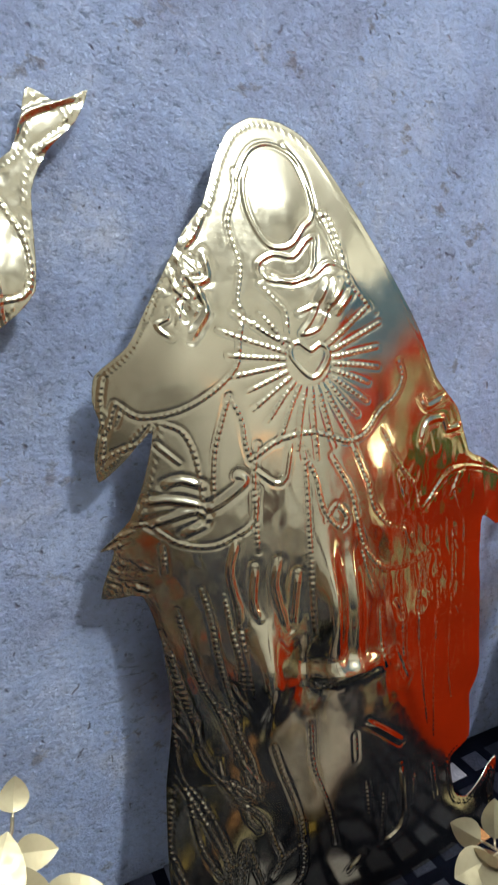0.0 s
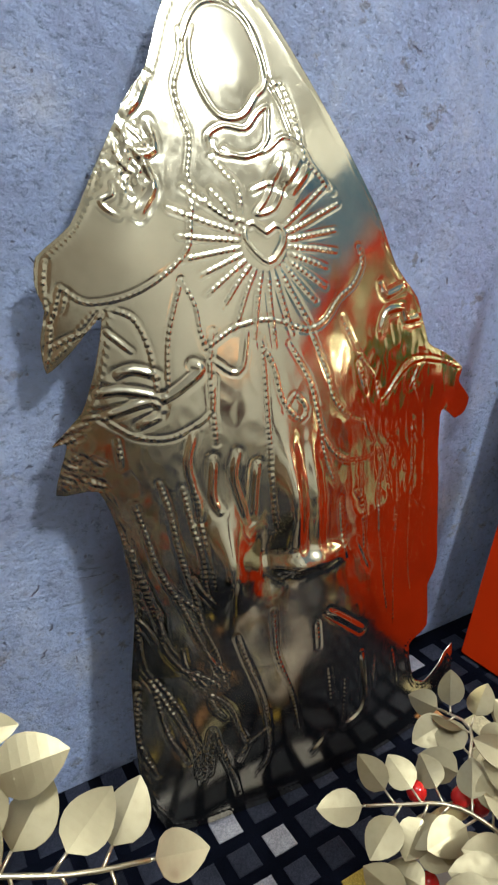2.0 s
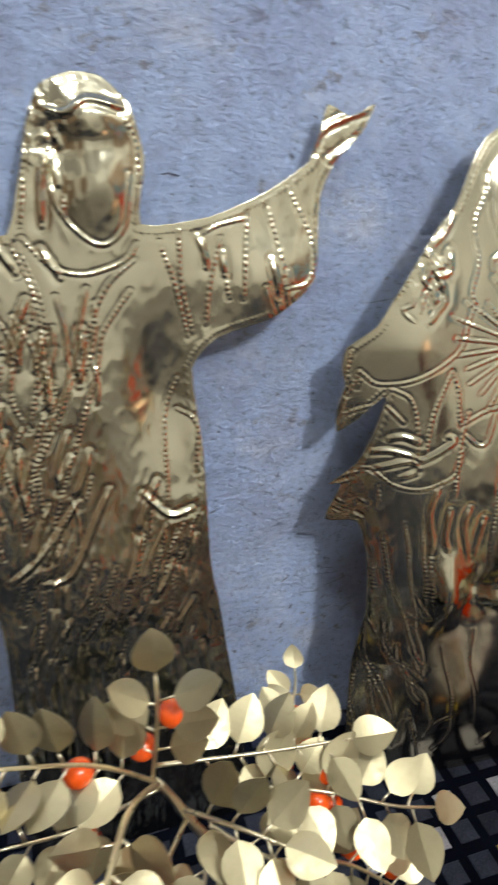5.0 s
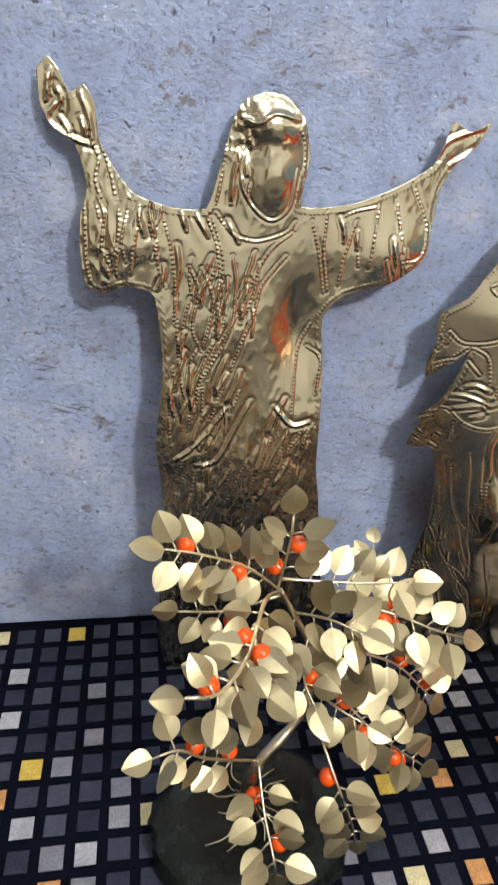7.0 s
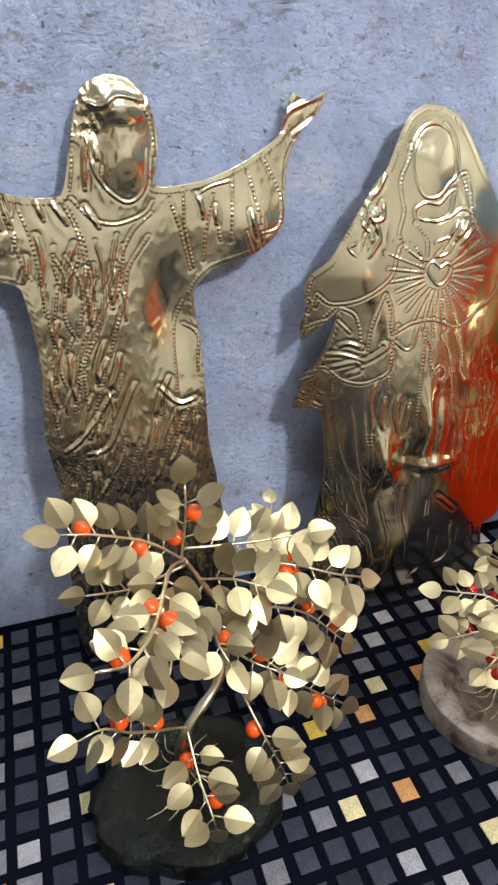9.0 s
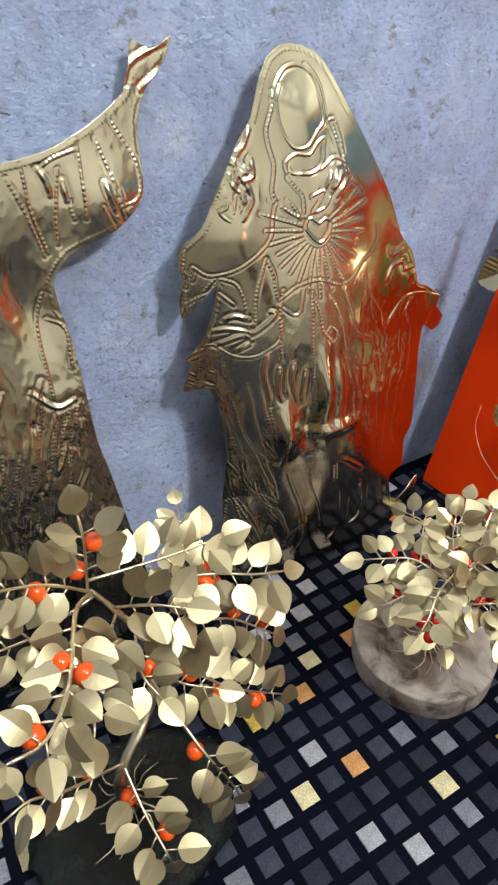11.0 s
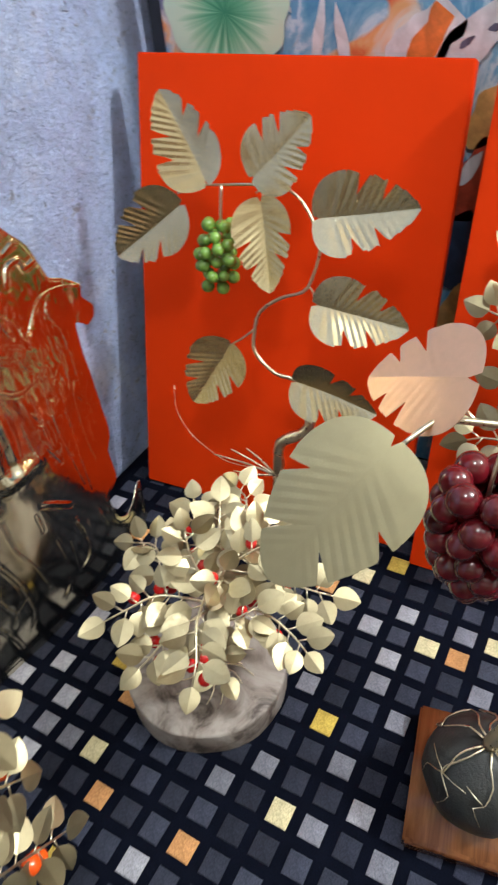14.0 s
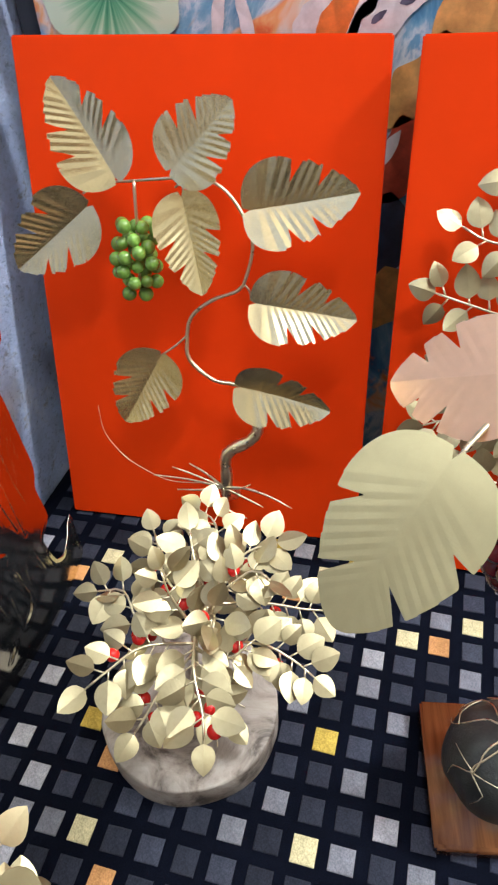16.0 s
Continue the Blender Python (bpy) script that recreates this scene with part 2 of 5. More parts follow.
RED = plain("red_painted_board", (0.76, 0.045, 0.002), 0.55, vary=0.06, scale=6, spec=0.06)
SLAB = slab_top()
STONE = stone_dark()
BALL = plain("rough_dark_ball", (0.022, 0.024, 0.023), 0.45, vary=0.5, scale=60, relief=0.0012)
PLATE = wood("varnished_wood", (0.09, 0.030, 0.010), (0.27, 0.105, 0.038), 0.16)
PAINT = painting_mat()
LILY = lily_mat()
FRAME_W = plain("lamp_housing", (0.8, 0.8, 0.8), 0.4, vary=0.03)


# ---- building helpers ----
def empty(name, at, label, category, group=""):
    ob = new(name)
    ob.empty_display_size = 0.02
    ob.location = at
    return tagged(ob, label, category, group)


def link(name, me, material, parent=None, label="", matrix=None, smooth=True):
    if material and not me.materials:
        me.materials.append(material)
    ob = new(name, me)
    if parent:
        ob.parent = parent
    if matrix is not None:
        ob.matrix_basis = matrix
    if label:
        tagged(ob, label)
    return ob


def mesh_of(bm, name, smooth=True):
    me = bpy.data.meshes.new(name)
    bmesh.ops.recalc_face_normals(bm, faces=bm.faces)
    bm.to_mesh(me)
    bm.free()
    if smooth:
        me.shade_smooth()
    return me


def part(name, bm, material, parent, label="", matrix=None, smooth=True):
    return link(name, mesh_of(bm, name, smooth), material, parent, label, matrix)


def grid_mesh(name, pts, faces, smooth=True):
    me = bpy.data.meshes.new(name)
    me.from_pydata([tuple(p) for p in pts], [], faces)
    me.update()
    if smooth:
        me.shade_smooth()
    return me


def box(sx, sy, sz, bevel=0.0, seg=2):
    bm = bmesh.new()
    bmesh.ops.create_cube(bm, size=1)
    bmesh.ops.scale(bm, vec=(sx, sy, sz), verts=bm.verts)
    if bevel:
        bmesh.ops.bevel(bm, geom=bm.edges[:], offset=bevel, segments=seg, affect="EDGES")
    return bm


def spline(points, step=0.006):
    """Catmull-Rom through the points."""
    P = [Vector(p) for p in points]
    P = [P[0] * 2 - P[1]] + P + [P[-1] * 2 - P[-2]]
    out = []
    for a, b, c, d in zip(P, P[1:], P[2:], P[3:]):
        n = max(2, int((c - b).length / step))
        for k in range(n):
            t = k / n
            out.append(0.5 * (2 * b + (c - a) * t + (2 * a - 5 * b + 4 * c - d) * t * t + (3 * b - a - 3 * c + d) * t ** 3))
    out.append(P[-2])
    return out


def tube(bm, pts, r0, r1, sides=7, wobble=0.0):
    rings = []
    n = len(pts)
    for k, p in enumerate(pts):
        d = (pts[min(n - 1, k + 1)] - pts[max(0, k - 1)]).normalized()
        u = d.cross(Vector((0.31, 0.2, 0.93))).normalized()
        v = d.cross(u)
        r = r0 + (r1 - r0) * k / max(1, n - 1)
        r *= 1 + wobble * noise.noise(Vector(p) * 90)
        rings.append([bm.verts.new(p + r * (math.cos(a) * u + math.sin(a) * v)) for a in (2 * math.pi * i / sides for i in range(sides))])
    for A, B in zip(rings, rings[1:]):
        for i in range(sides):
            bm.faces.new((A[i], A[(i + 1) % sides], B[(i + 1) % sides], B[i]))
    bm.faces.new(rings[0][::-1])
    bm.faces.new(rings[-1])


def ball_mesh(name, r, material, u=14, v=10):
    bm = bmesh.new()
    bmesh.ops.create_uvsphere(bm, u_segments=u, v_segments=v, radius=r)
    me = mesh_of(bm, name)
    me.materials.append(material)
    return me


def frame_at(p, axis, normal, scale=1.0, roll=0.0):
    """Pose with y along axis and z near normal."""
    y = Vector(axis).normalized()
    x = y.cross(Vector(normal)).normalized()
    z = x.cross(y)
    m = Matrix((x, y, z)).transposed().to_4x4()
    return Matrix.Translation(p) @ m @ pose(0, 0, 0, 0, roll, 0) @ Matrix.Scale(scale, 4)


def thin(name, top, faces, thickness):
    """A sheet with a back side and a rim."""
    n = len(top)
    pts = list(top) + [(x, y, z - thickness) for x, y, z in top]
    fs = list(faces) + [tuple(i + n for i in f[::-1]) for f in faces]
    count = {}
    for f in faces:
        for a, b in zip(f, f[1:] + f[:1]):
            count[(a, b)] = count.get((a, b), 0) + 1
    for a, b in list(count):
        if (b, a) not in count:
            fs.append((b, a, a + n, b + n))
    me = grid_mesh(name, pts, fs, False)
    return me


def small_leaf(name, length, width, fold, curl, blunt=0.0):
    """Folded ovate leaf: two flat halves meet at a crease."""
    pts, faces, rows = [], [], 8
    for k in range(rows + 1):
        s = k / rows
        w = width * 0.5 * (math.sin(math.pi * s ** (0.80 - blunt)) ** 0.72 if 0 < s < 1 else 0.03)
        for t in (-1, -0.5, 0, 0.5, 1):
            pts.append((w * t, length * s, -fold * abs(w * t) - curl * (s - 0.4) ** 2 * length))
    for k in range(rows):
        for i in range(4):
            a = k * 5 + i
            faces.append((a, a + 1, a + 6, a + 5))
    me = thin(name, pts, faces, 0.0004)
    return me


def vein_leaf(name, slits, pleats, amp, fold, curl, thickness, seed=0, wide=0.38, teeth=0.07, heart=0.06, notch=0.052, tip=0.62):
    """Leaf of pleated sheet metal, one long: side veins run out from the midrib, slits follow them. slits: (place, side, depth)."""
    rows, cols = 150, 9
    pts, faces = [], []

    def half_width(y):
        q = (y + heart) / (1 + heart)
        return wide * math.sin(math.pi * q ** 0.66) ** tip if 0 < q < 1 else 0.0

    def height(x, y):
        return -fold * abs(x) - curl * (y - 0.45) ** 2 + 0.012 * noise.noise((y * 2 + seed, x * 3, 0.3))

    for k in range(rows + 1):
        y = 0.90 * (k / rows) ** 1.3
        pts.append((0.0, y, height(0, y)))
    for side in (-1, 1):
        start = len(pts)
        for k in range(rows + 1):
            s = (k / rows) ** 1.3
            a = math.radians(62 - 20 * s - 42 * max(0.0, (s - 0.8) / 0.2) ** 1.5 + 95 * math.exp(-s / 0.05))
            dx, dy, y0 = math.sin(a), math.cos(a), 0.90 * s
            lo, hi = 0.0, 1.2
            for _ in range(18):
                mid = (lo + hi) / 2
                if mid * dx < half_width(y0 + mid * dy):
                    lo = mid
                else:
                    hi = mid
            reach = max(0.004, lo) * (1 - teeth * ((s * 8 + 0.3 * side) % 1.0) * (s > 0.16))
            for at, on, depth in slits:
                if on == side:
                    reach *= 1 - depth * max(0.0, 1 - abs(s - at) / notch)
            ph = (pleats * s) % 1.0
            for i in range(1, cols + 1):
                r = reach * i / cols
                x, y = side * r * dx, y0 + r * dy
                z = height(x, y) + amp * (4 * abs(ph - 0.5) - 1) * min(1, 2.2 * i / cols) * min(1, 5 * s + 0.2, 3 * (1 - s))
                pts.append((x, y, z))
        for k in range(rows):
            A, B = [k] + [start + k * cols + i for i in range(cols)], [k + 1] + [start + (k + 1) * cols + i for i in range(cols)]
            for i in range(cols):
                q = (A[i], A[i + 1], B[i + 1], B[i])
                faces.append(q if side > 0 else q[::-1])
    return thin(name, pts, faces, thickness)


# ---- the setting ----
WALL_Y = 0.346


def slab_box(name, x0, x1, y0, y1, z0, z1, material, label, category):
    bm = box(x1 - x0, y1 - y0, z1 - z0)
    ob = link(name, mesh_of(bm, name, False), material, None, "", pose((x0 + x1) / 2, (y0 + y1) / 2, (z0 + z1) / 2))
    return tagged(ob, label, category, "", "structure")


def plaster_wall():
    """The blue wall: an uneven trowelled face on a thick wall."""
    nx, nz = 150, 110
    x0, x1, z0, z1 = -1.6, 0.66, -0.02, 1.5
    pts, faces = [], []
    for j in range(nz + 1):
        for i in range(nx + 1):
            x, z = x0 + (x1 - x0) * i / nx, z0 + (z1 - z0) * j / nz
            d = 0.0035 * noise.noise((x * 7, 0.2, z * 5)) + 0.0018 * noise.noise((x * 23, 1.2, z * 17))
            pts.append((x, WALL_Y - d, z))
    for j in range(nz):
        for i in range(nx):
            a = j * (nx + 1) + i
            faces.append((a, a + 1, a + nx + 2, a + nx + 1))
    n = len(pts)
    pts += [(x0, WALL_Y + 0.1, z0), (x1, WALL_Y + 0.1, z0), (x1, WALL_Y + 0.1, z1), (x0, WALL_Y + 0.1, z1)]
    faces.append((n, n + 3, n + 2, n + 1))
    row = nx + 1
    bottom = list(range(row))
    top = list(range(nz * row, nz * row + row))
    left = list(range(0, nz * row + 1, row))
    right = list(range(nx, nz * row + row, row))
    faces.append(tuple(bottom[::-1]) + (n, n + 1))
    faces.append(tuple(top) + (n + 2, n + 3))
    faces.append(tuple(left) + (n + 3, n))
    faces.append(tuple(right[::-1]) + (n + 1, n + 2))
    ob = link("wall_north", grid_mesh("wall_north", pts, faces), PLASTER)
    tagged(ob, "rough blue lavender plastered wall with scratches and pits", "wall", "", "structure")


plaster_wall()
slab_box("wall_north_upper", -2.6, 2.6, WALL_Y + 0.105, WALL_Y + 0.25, -0.1, 2.5, ROOM, "plain painted wall behind the plastered wall", "wall")
slab_box("wall_east", 0.66, 0.8, -0.50, WALL_Y + 0.1, -0.02, 0.68, ROOM, "plain painted wall behind the leaning pictures", "wall")
# added strip that keeps the corner gap beside the painting dark
slab_box("trim_corner", 0.58, 0.655, 0.300, 0.338, -0.0185, 1.05, GAP_DARK, "dark strip added in the corner gap beside the painting", "trim")
slab_box("wall_east_far", 2.6, 2.7, -4.4, WALL_Y + 0.25, -0.1, 1.65, ROOM, "brown painted lower wall closing the room", "wall")
slab_box("wall_east_far_upper", 2.6, 2.7, -4.4, WALL_Y + 0.25, 1.65, 2.5, UPPER, "pale painted upper wall closing the room", "wall")
slab_box("wall_west", -2.7, -2.6, -4.4, WALL_Y + 0.25, -0.1, 1.65, ROOM, "brown painted lower wall closing the room", "wall")
slab_box("wall_west_upper", -2.7, -2.6, -4.4, WALL_Y + 0.25, 1.65, 2.5, UPPER, "pale painted upper wall closing the room", "wall")
slab_box("wall_south", -2.7, 2.7, -4.5, -4.4, -0.1, 1.65, UPPER, "pale painted lower wall closing the room", "wall")
slab_box("wall_south_upper", -2.7, 2.7, -4.5, -4.4, 1.65, 2.5, UPPER, "pale painted upper wall closing the room", "wall")
slab_box("ceiling", -2.7, 2.7, -4.5, WALL_Y + 0.25, 2.5, 2.6, CEILING, "plain white painted ceiling", "ceiling")
slab_box("floor", -2.7, 2.7, -4.5, WALL_Y + 0.25, -0.12, -0.02, DARK_FLOOR, "dark floor under the printed cloth", "floor")

# two lamps on short rods under the ceiling
def ceiling_lamp(x, y, watts, label):
    lamp = empty("ceiling_lamp", (x, y, 2.2), label, "lamp", "ceiling lamps")
    bm = bmesh.new()
    bmesh.ops.create_cone(bm, cap_ends=True, segments=24, radius1=0.06, radius2=0.05, depth=0.03)
    part("canopy", bm, FRAME_W, lamp, "", pose(0, 0, 0.283), False)
    bm = bmesh.new()
    bmesh.ops.create_cone(bm, cap_ends=True, segments=12, radius1=0.008, radius2=0.008, depth=0.15)
    part("rod", bm, FRAME_W, lamp, "", pose(0, 0, 0.193))
    bulb = bpy.data.lights.new("bulb", "POINT")
    bulb.shadow_soft_size, bulb.energy, bulb.color = 0.11, watts, (1.0, 0.985, 0.94)
    new("bulb", bulb).matrix_world = pose(x, y, 2.2)


ceiling_lamp(0.70, -1.75, LAMP_FRONT, "bright white globe lamp hanging under the ceiling")
ceiling_lamp(-0.40, -0.46, LAMP_SIDE, "white globe lamp hanging above the display")


# ---- the printed cloth ----
PITCH, SIDE = 0.030, 0.0202


def cell(i, j):
    """Where the square of that column and row lies: the cloth is pulled a little towards the corner."""
    f = -j / 11
    if i < 0:
        q = min(1.1, -i / 12)
        return i * PITCH + 0.004 * q * q, -j * PITCH - q ** 1.5 * (0.006 + 0.0075 * f)
    return i * PITCH + 0.014 * f * abs(f) * (i / 12) ** 2, -j * PITCH + 0.013 * f * i / 12


cloth_me = bmesh.new()
bmesh.ops.create_grid(cloth_me, x_segments=60, y_segments=60, size=1)
for v in cloth_me.verts:
    v.co = (v.co.x * 1.0 - 0.35, v.co.y * 0.8 - 0.46, 0.0)
ext = bmesh.ops.extrude_face_region(cloth_me, geom=cloth_me.faces[:])
bmesh.ops.translate(cloth_me, vec=(0, 0, -0.019), verts=[g for g in ext["geom"] if isinstance(g, bmesh.types.BMVert)])
cloth = tagged(part("floor_cloth", cloth_me, CLOTH, None), "dark navy cloth patterned with grey, white and orange squares", "cloth")

YELLOW = {(12, -1), (5, 2), (4, -5), (12, 2), (-13, -11), (-14, -5), (12, -11), (-2, -3)}
ORANGE = {(9, -8), (10, 0), (9, 5), (0, -3), (3, -4), (0, 0), (-13, -1), (-15, -4)}
CREAM = {(10, -7), (11, 1), (9, 4), (10, 6), (1, -4), (2, 2), (-16, -11), (-10, -3), (-10, 0), (-2, 0)}
WHITE = {(12, 0), (8, 3), (3, -7), (2, -6), (2, -8), (5, -7), (10, -10), (3, 4), (-1, -1), (-1, 2), (0, 3), (-15, -9), (-15, -7), (-14, -3), (-12, -2), (9, 2), (10, 3), (0, -6)}
LIGHT = {(6, 1), (11, -6), (2, 5), (8, 6), (10, 5), (4, 3), (6, 4), (3, 1), (2, 3), (7, 3), (2, 0), (-13, -5), (-12, -6), (-11, -3), (-12, -8), (-13, -2), (-12, -1), (-11, -4), (-3, 0), (1, -5), (1, -6), (-4, -1), (-5, 1)}


def square_mesh(name, material):
    """One woven square, its edges rounded down into the cloth."""
    s, b, h = SIDE / 2, 0.0012, 0.0011
    pts = [(sx * s, sy * s, 0.0) for sx, sy in ((-1, -1), (1, -1), (1, 1), (-1, 1))]
    pts += [(sx * (s - 0.0002), sy * (s - 0.0002), h * 0.7) for sx, sy in ((-1, -1), (1, -1), (1, 1), (-1, 1))]
    pts += [(sx * (s - b), sy * (s - b), h) for sx, sy in ((-1, -1), (1, -1), (1, 1), (-1, 1))]
    faces = [(i + 4 * k, (i + 1) % 4 + 4 * k, (i + 1) % 4 + 4 * k + 4, i + 4 * k + 4) for k in range(2) for i in range(4)] + [(8, 9, 10, 11)]
    me = grid_mesh(name, pts, faces, False)
    me.materials.append(material)
    return me


SQ = {m.name: square_mesh(m.name, m) for m in (SQ_GREY, SQ_LIGHT, SQ_WHITE, SQ_CREAM, SQ_YELLOW, SQ_ORANGE)}


def lay_squares():
    rnd = random.Random(5)
    rest = {k: ([], []) for k in SQ}
    singles = 0
    for j in range(-11, 40):
        for i in range(-34, 21):
            x, y = cell(i, j)
            if not (-1.33 < x < 0.64 and -1.24 < y < WALL_Y - 0.006):
                continue
            key, q = (i, j), rnd.random()
            m = (SQ_YELLOW if key in YELLOW else SQ_ORANGE if key in ORANGE else SQ_CREAM if key in CREAM else SQ_WHITE if key in WHITE
                 else SQ_LIGHT if key in LIGHT else None)
            known = -17 <= i <= 13 and j <= 6
            if m is None:
                m = SQ_GREY
                if not known:
                    m = SQ_ORANGE if q < 0.025 else SQ_YELLOW if q < 0.04 else SQ_CREAM if q < 0.065 else SQ_WHITE if q < 0.10 else SQ_LIGHT if q < 0.22 else SQ_GREY
            turn = math.radians(rnd.uniform(-1.6, 1.6) + 0.6 * (-j / 11) * (1 if i < 0 else 1.6))
            sx, sy = rnd.uniform(0.95, 1.05), rnd.uniform(0.95, 1.05)
            x, y = x + rnd.uniform(-1, 1) * 0.0005, y + rnd.uniform(-1, 1) * 0.0005
            M = Matrix.Translation((x, y, 0)) @ Matrix.Rotation(turn, 4, "Z") @ Matrix.Diagonal((sx, sy, 1, 1))
            if -6 <= i <= 12 and -10 <= j <= 5 and singles < 300:
                singles += 1
                link("square", SQ[m.name], None, cloth, "", M)
            else:
                V, F = rest[m.name]
                n = len(V)
                V += [M @ v.co for v in SQ[m.name].vertices]
                F += [tuple(n + a for a in f.vertices) for f in SQ[m.name].polygons]
    for k, (V, F) in rest.items():
        me = grid_mesh("outer_print", V, F, False)
        me.materials.append(bpy.data.materials[k])
        tagged(link("outer_print", me, None, cloth), kind="stuff")


# ---- the beaten brass figures ----
def figure(name, outline, lean, folds, swell, step, label, seed, crumple):
    """A figure cut from brass sheet and beaten in relief. outline: (x, z); lean(x, z): the sheet's y; folds: (points, width, height, beads)."""
    poly = []
    n = len(outline)
    for k in range(n):
        a, b, c, d = (Vector(outline[(k + q) % n]) for q in (-1, 0, 1, 2))
        for q in range(4):
            t = q / 4
            smooth = 0.5 * (2 * b + (c - a) * t + (2 * a - 5 * b + 4 * c - d) * t * t + (3 * b - a - 3 * c + d) * t ** 3)
            poly.append(0.55 * smooth + 0.45 * (b + (c - b) * t))
    P = np.array([(p.x, p.y) for p in poly])
    Q = np.roll(P, -1, axis=0)
    x0, z0 = P.min(axis=0) - step
    x1, z1 = P.max(axis=0) + step
    nx, nz = int((x1 - x0) / step) + 2, int((z1 - z0) / step) + 2
    X, Z = np.meshgrid(x0 + step * np.arange(nx), z0 + step * np.arange(nz))
    G = np.stack([X.ravel(), Z.ravel()], 1)
    inside = np.zeros(len(G), bool)
    for (ax, az), (bx, bz) in zip(P, Q):
        hit = (az > G[:, 1]) != (bz > G[:, 1])
        with np.errstate(divide="ignore", invalid="ignore"):
            inside ^= hit & (G[:, 0] < (bx - ax) * (G[:, 1] - az) / (bz - az) + ax)

    def near(points, A, B):
        best, foot, along = np.full(len(points), 9.0), points.copy(), np.zeros(len(points))
        run = 0.0
        for a, b in zip(A, B):
            d = b - a
            ln = math.hypot(*d)
            t = np.clip(((points - a) @ d) / (ln * ln + 1e-12), 0, 1)
            f = a + t[:, None] * d
            r = np.hypot(*(points - f).T)
            k = r < best
            best[k], foot[k], along[k] = r[k], f[k], (run + t * ln)[k]
            run += ln
        return best, foot, along

    ins = inside.reshape(nz, nx)
    quads = [(j, i) for j in range(nz - 1) for i in range(nx - 1) if ins[j, i] or ins[j + 1, i] or ins[j, i + 1] or ins[j + 1, i + 1]]
    used = sorted({a for j, i in quads for a in (j * nx + i, j * nx + i + 1, (j + 1) * nx + i + 1, (j + 1) * nx + i)})
    index = {a: k for k, a in enumerate(used)}
    pts = G[used]
    out = ~inside[used]
    rim, foot, _ = near(pts, P, Q)
    pts[out] = foot[out]
    rim[out] = 0
    h = np.zeros(len(pts))
    bent = pts + 0.0010 * np.array([(noise.noise((x * 30, z * 30, seed)), noise.noise((x * 30, z * 30, seed + 9))) for x, z in pts])
    for line, width, height, beads in folds:
        L = np.array([(p.x, p.y) for p in spline([(x, z, 0) for x, z in line], 0.004)])
        lo, hi = L.min(axis=0) - 6 * width, L.max(axis=0) + 6 * width
        close = np.all((bent > lo) & (bent < hi), axis=1)
        if not close.any():
            continue
        r, _, s = near(bent[close], L[:-1], L[1:])
        ridge = np.exp(-(r / width) ** 2) * height
        ridge *= np.clip(np.minimum(s, s.max() - s) / 0.006, 0.15, 1)
        if beads:
            ridge *= 0.5 + 0.5 * np.sin(s * 2 * math.pi / 0.0040 + 1.5 * np.sin(s * 90)) * (0.75 + 0.25 * np.sin(s * 230))
        ridge -= 0.30 * height * np.exp(-((r - 2.3 * width) / (1.1 * width)) ** 2)
        h[close] += ridge
    for (cx, cz), (rx, rz), height in swell:
        h += height * np.exp(-(((pts[:, 0] - cx) / rx) ** 2 + ((pts[:, 1] - cz) / rz) ** 2))
    h += 0.0004 * np.exp(-((rim - 0.0045) / 0.0013) ** 2) * (0.6 + 0.4 * np.sin((pts[:, 0] + pts[:, 1] * 0.6) * 1500 + 3 * np.sin(pts[:, 1] * 60)))
    big = np.array([noise.noise((x * 11 + seed, z * 7, 0.5)) for x, z in pts])
    mid = np.array([noise.noise((x * 30, z * 24 + seed, 3.5)) for x, z in pts])
    fine = np.array([noise.noise((x * 120 + seed, z * 70, 7.7)) for x, z in pts])
    amount = np.array([crumple(x, z) for x, z in pts])
    h += 0.0030 * big + amount * 0.0011 * mid + np.maximum(0, amount - 0.5) * (0.0009 * (1 - 2 * np.abs(mid)) + 0.0007 * (1 - 2 * np.abs(fine)))
    V = [(x, lean(x, z) - d, z) for (x, z), d in zip(pts, h)]
    F = [(index[j * nx + i], index[j * nx + i + 1], index[(j + 1) * nx + i + 1], index[(j + 1) * nx + i]) for j, i in quads]
    base = Vector((float(pts[:, 0].mean()), lean(pts[:, 0].mean(), 0), 0))
    me = grid_mesh(name, [Vector(v) - base for v in V], F)
    ob = link(name, me, SHEET)
    ob.location = base
    so = ob.modifiers.new("sheet", "SOLIDIFY")
    so.thickness, so.offset = 0.0009, -1
    return tagged(ob, label, "relief figure")


def fold_tools(f, deep=1.0):
    """Ways to work a line into a sheet: a punched chain of dots, a narrow ridge, a broad crease."""
    def stitched(*line):
        f.append((line, 0.0009, 0.0008 * deep, True))

    def ridge(*line):
        f.append((line, 0.0009, 0.0009 * deep, False))

    def crease(*line):
        f.append((line, 0.0016, 0.0013 * deep, False))
    return stitched, ridge, crease


def lean_cloaked(x, z):
    s = max(0.0, min(1.0, z / 0.62)) ** 2.2
    bow = 0.5 + 1.2 * max(0.0, min(1.0, z / 0.13))
    return min(0.337, (0.24 + bow * min(0.125, x - 0.17) ** 2) * (1 - s) + 0.335 * s)


def lean_robed(x, z):
    s = max(0.0, min(1.0, z / 0.62))
    return 0.255 + 0.08 * s


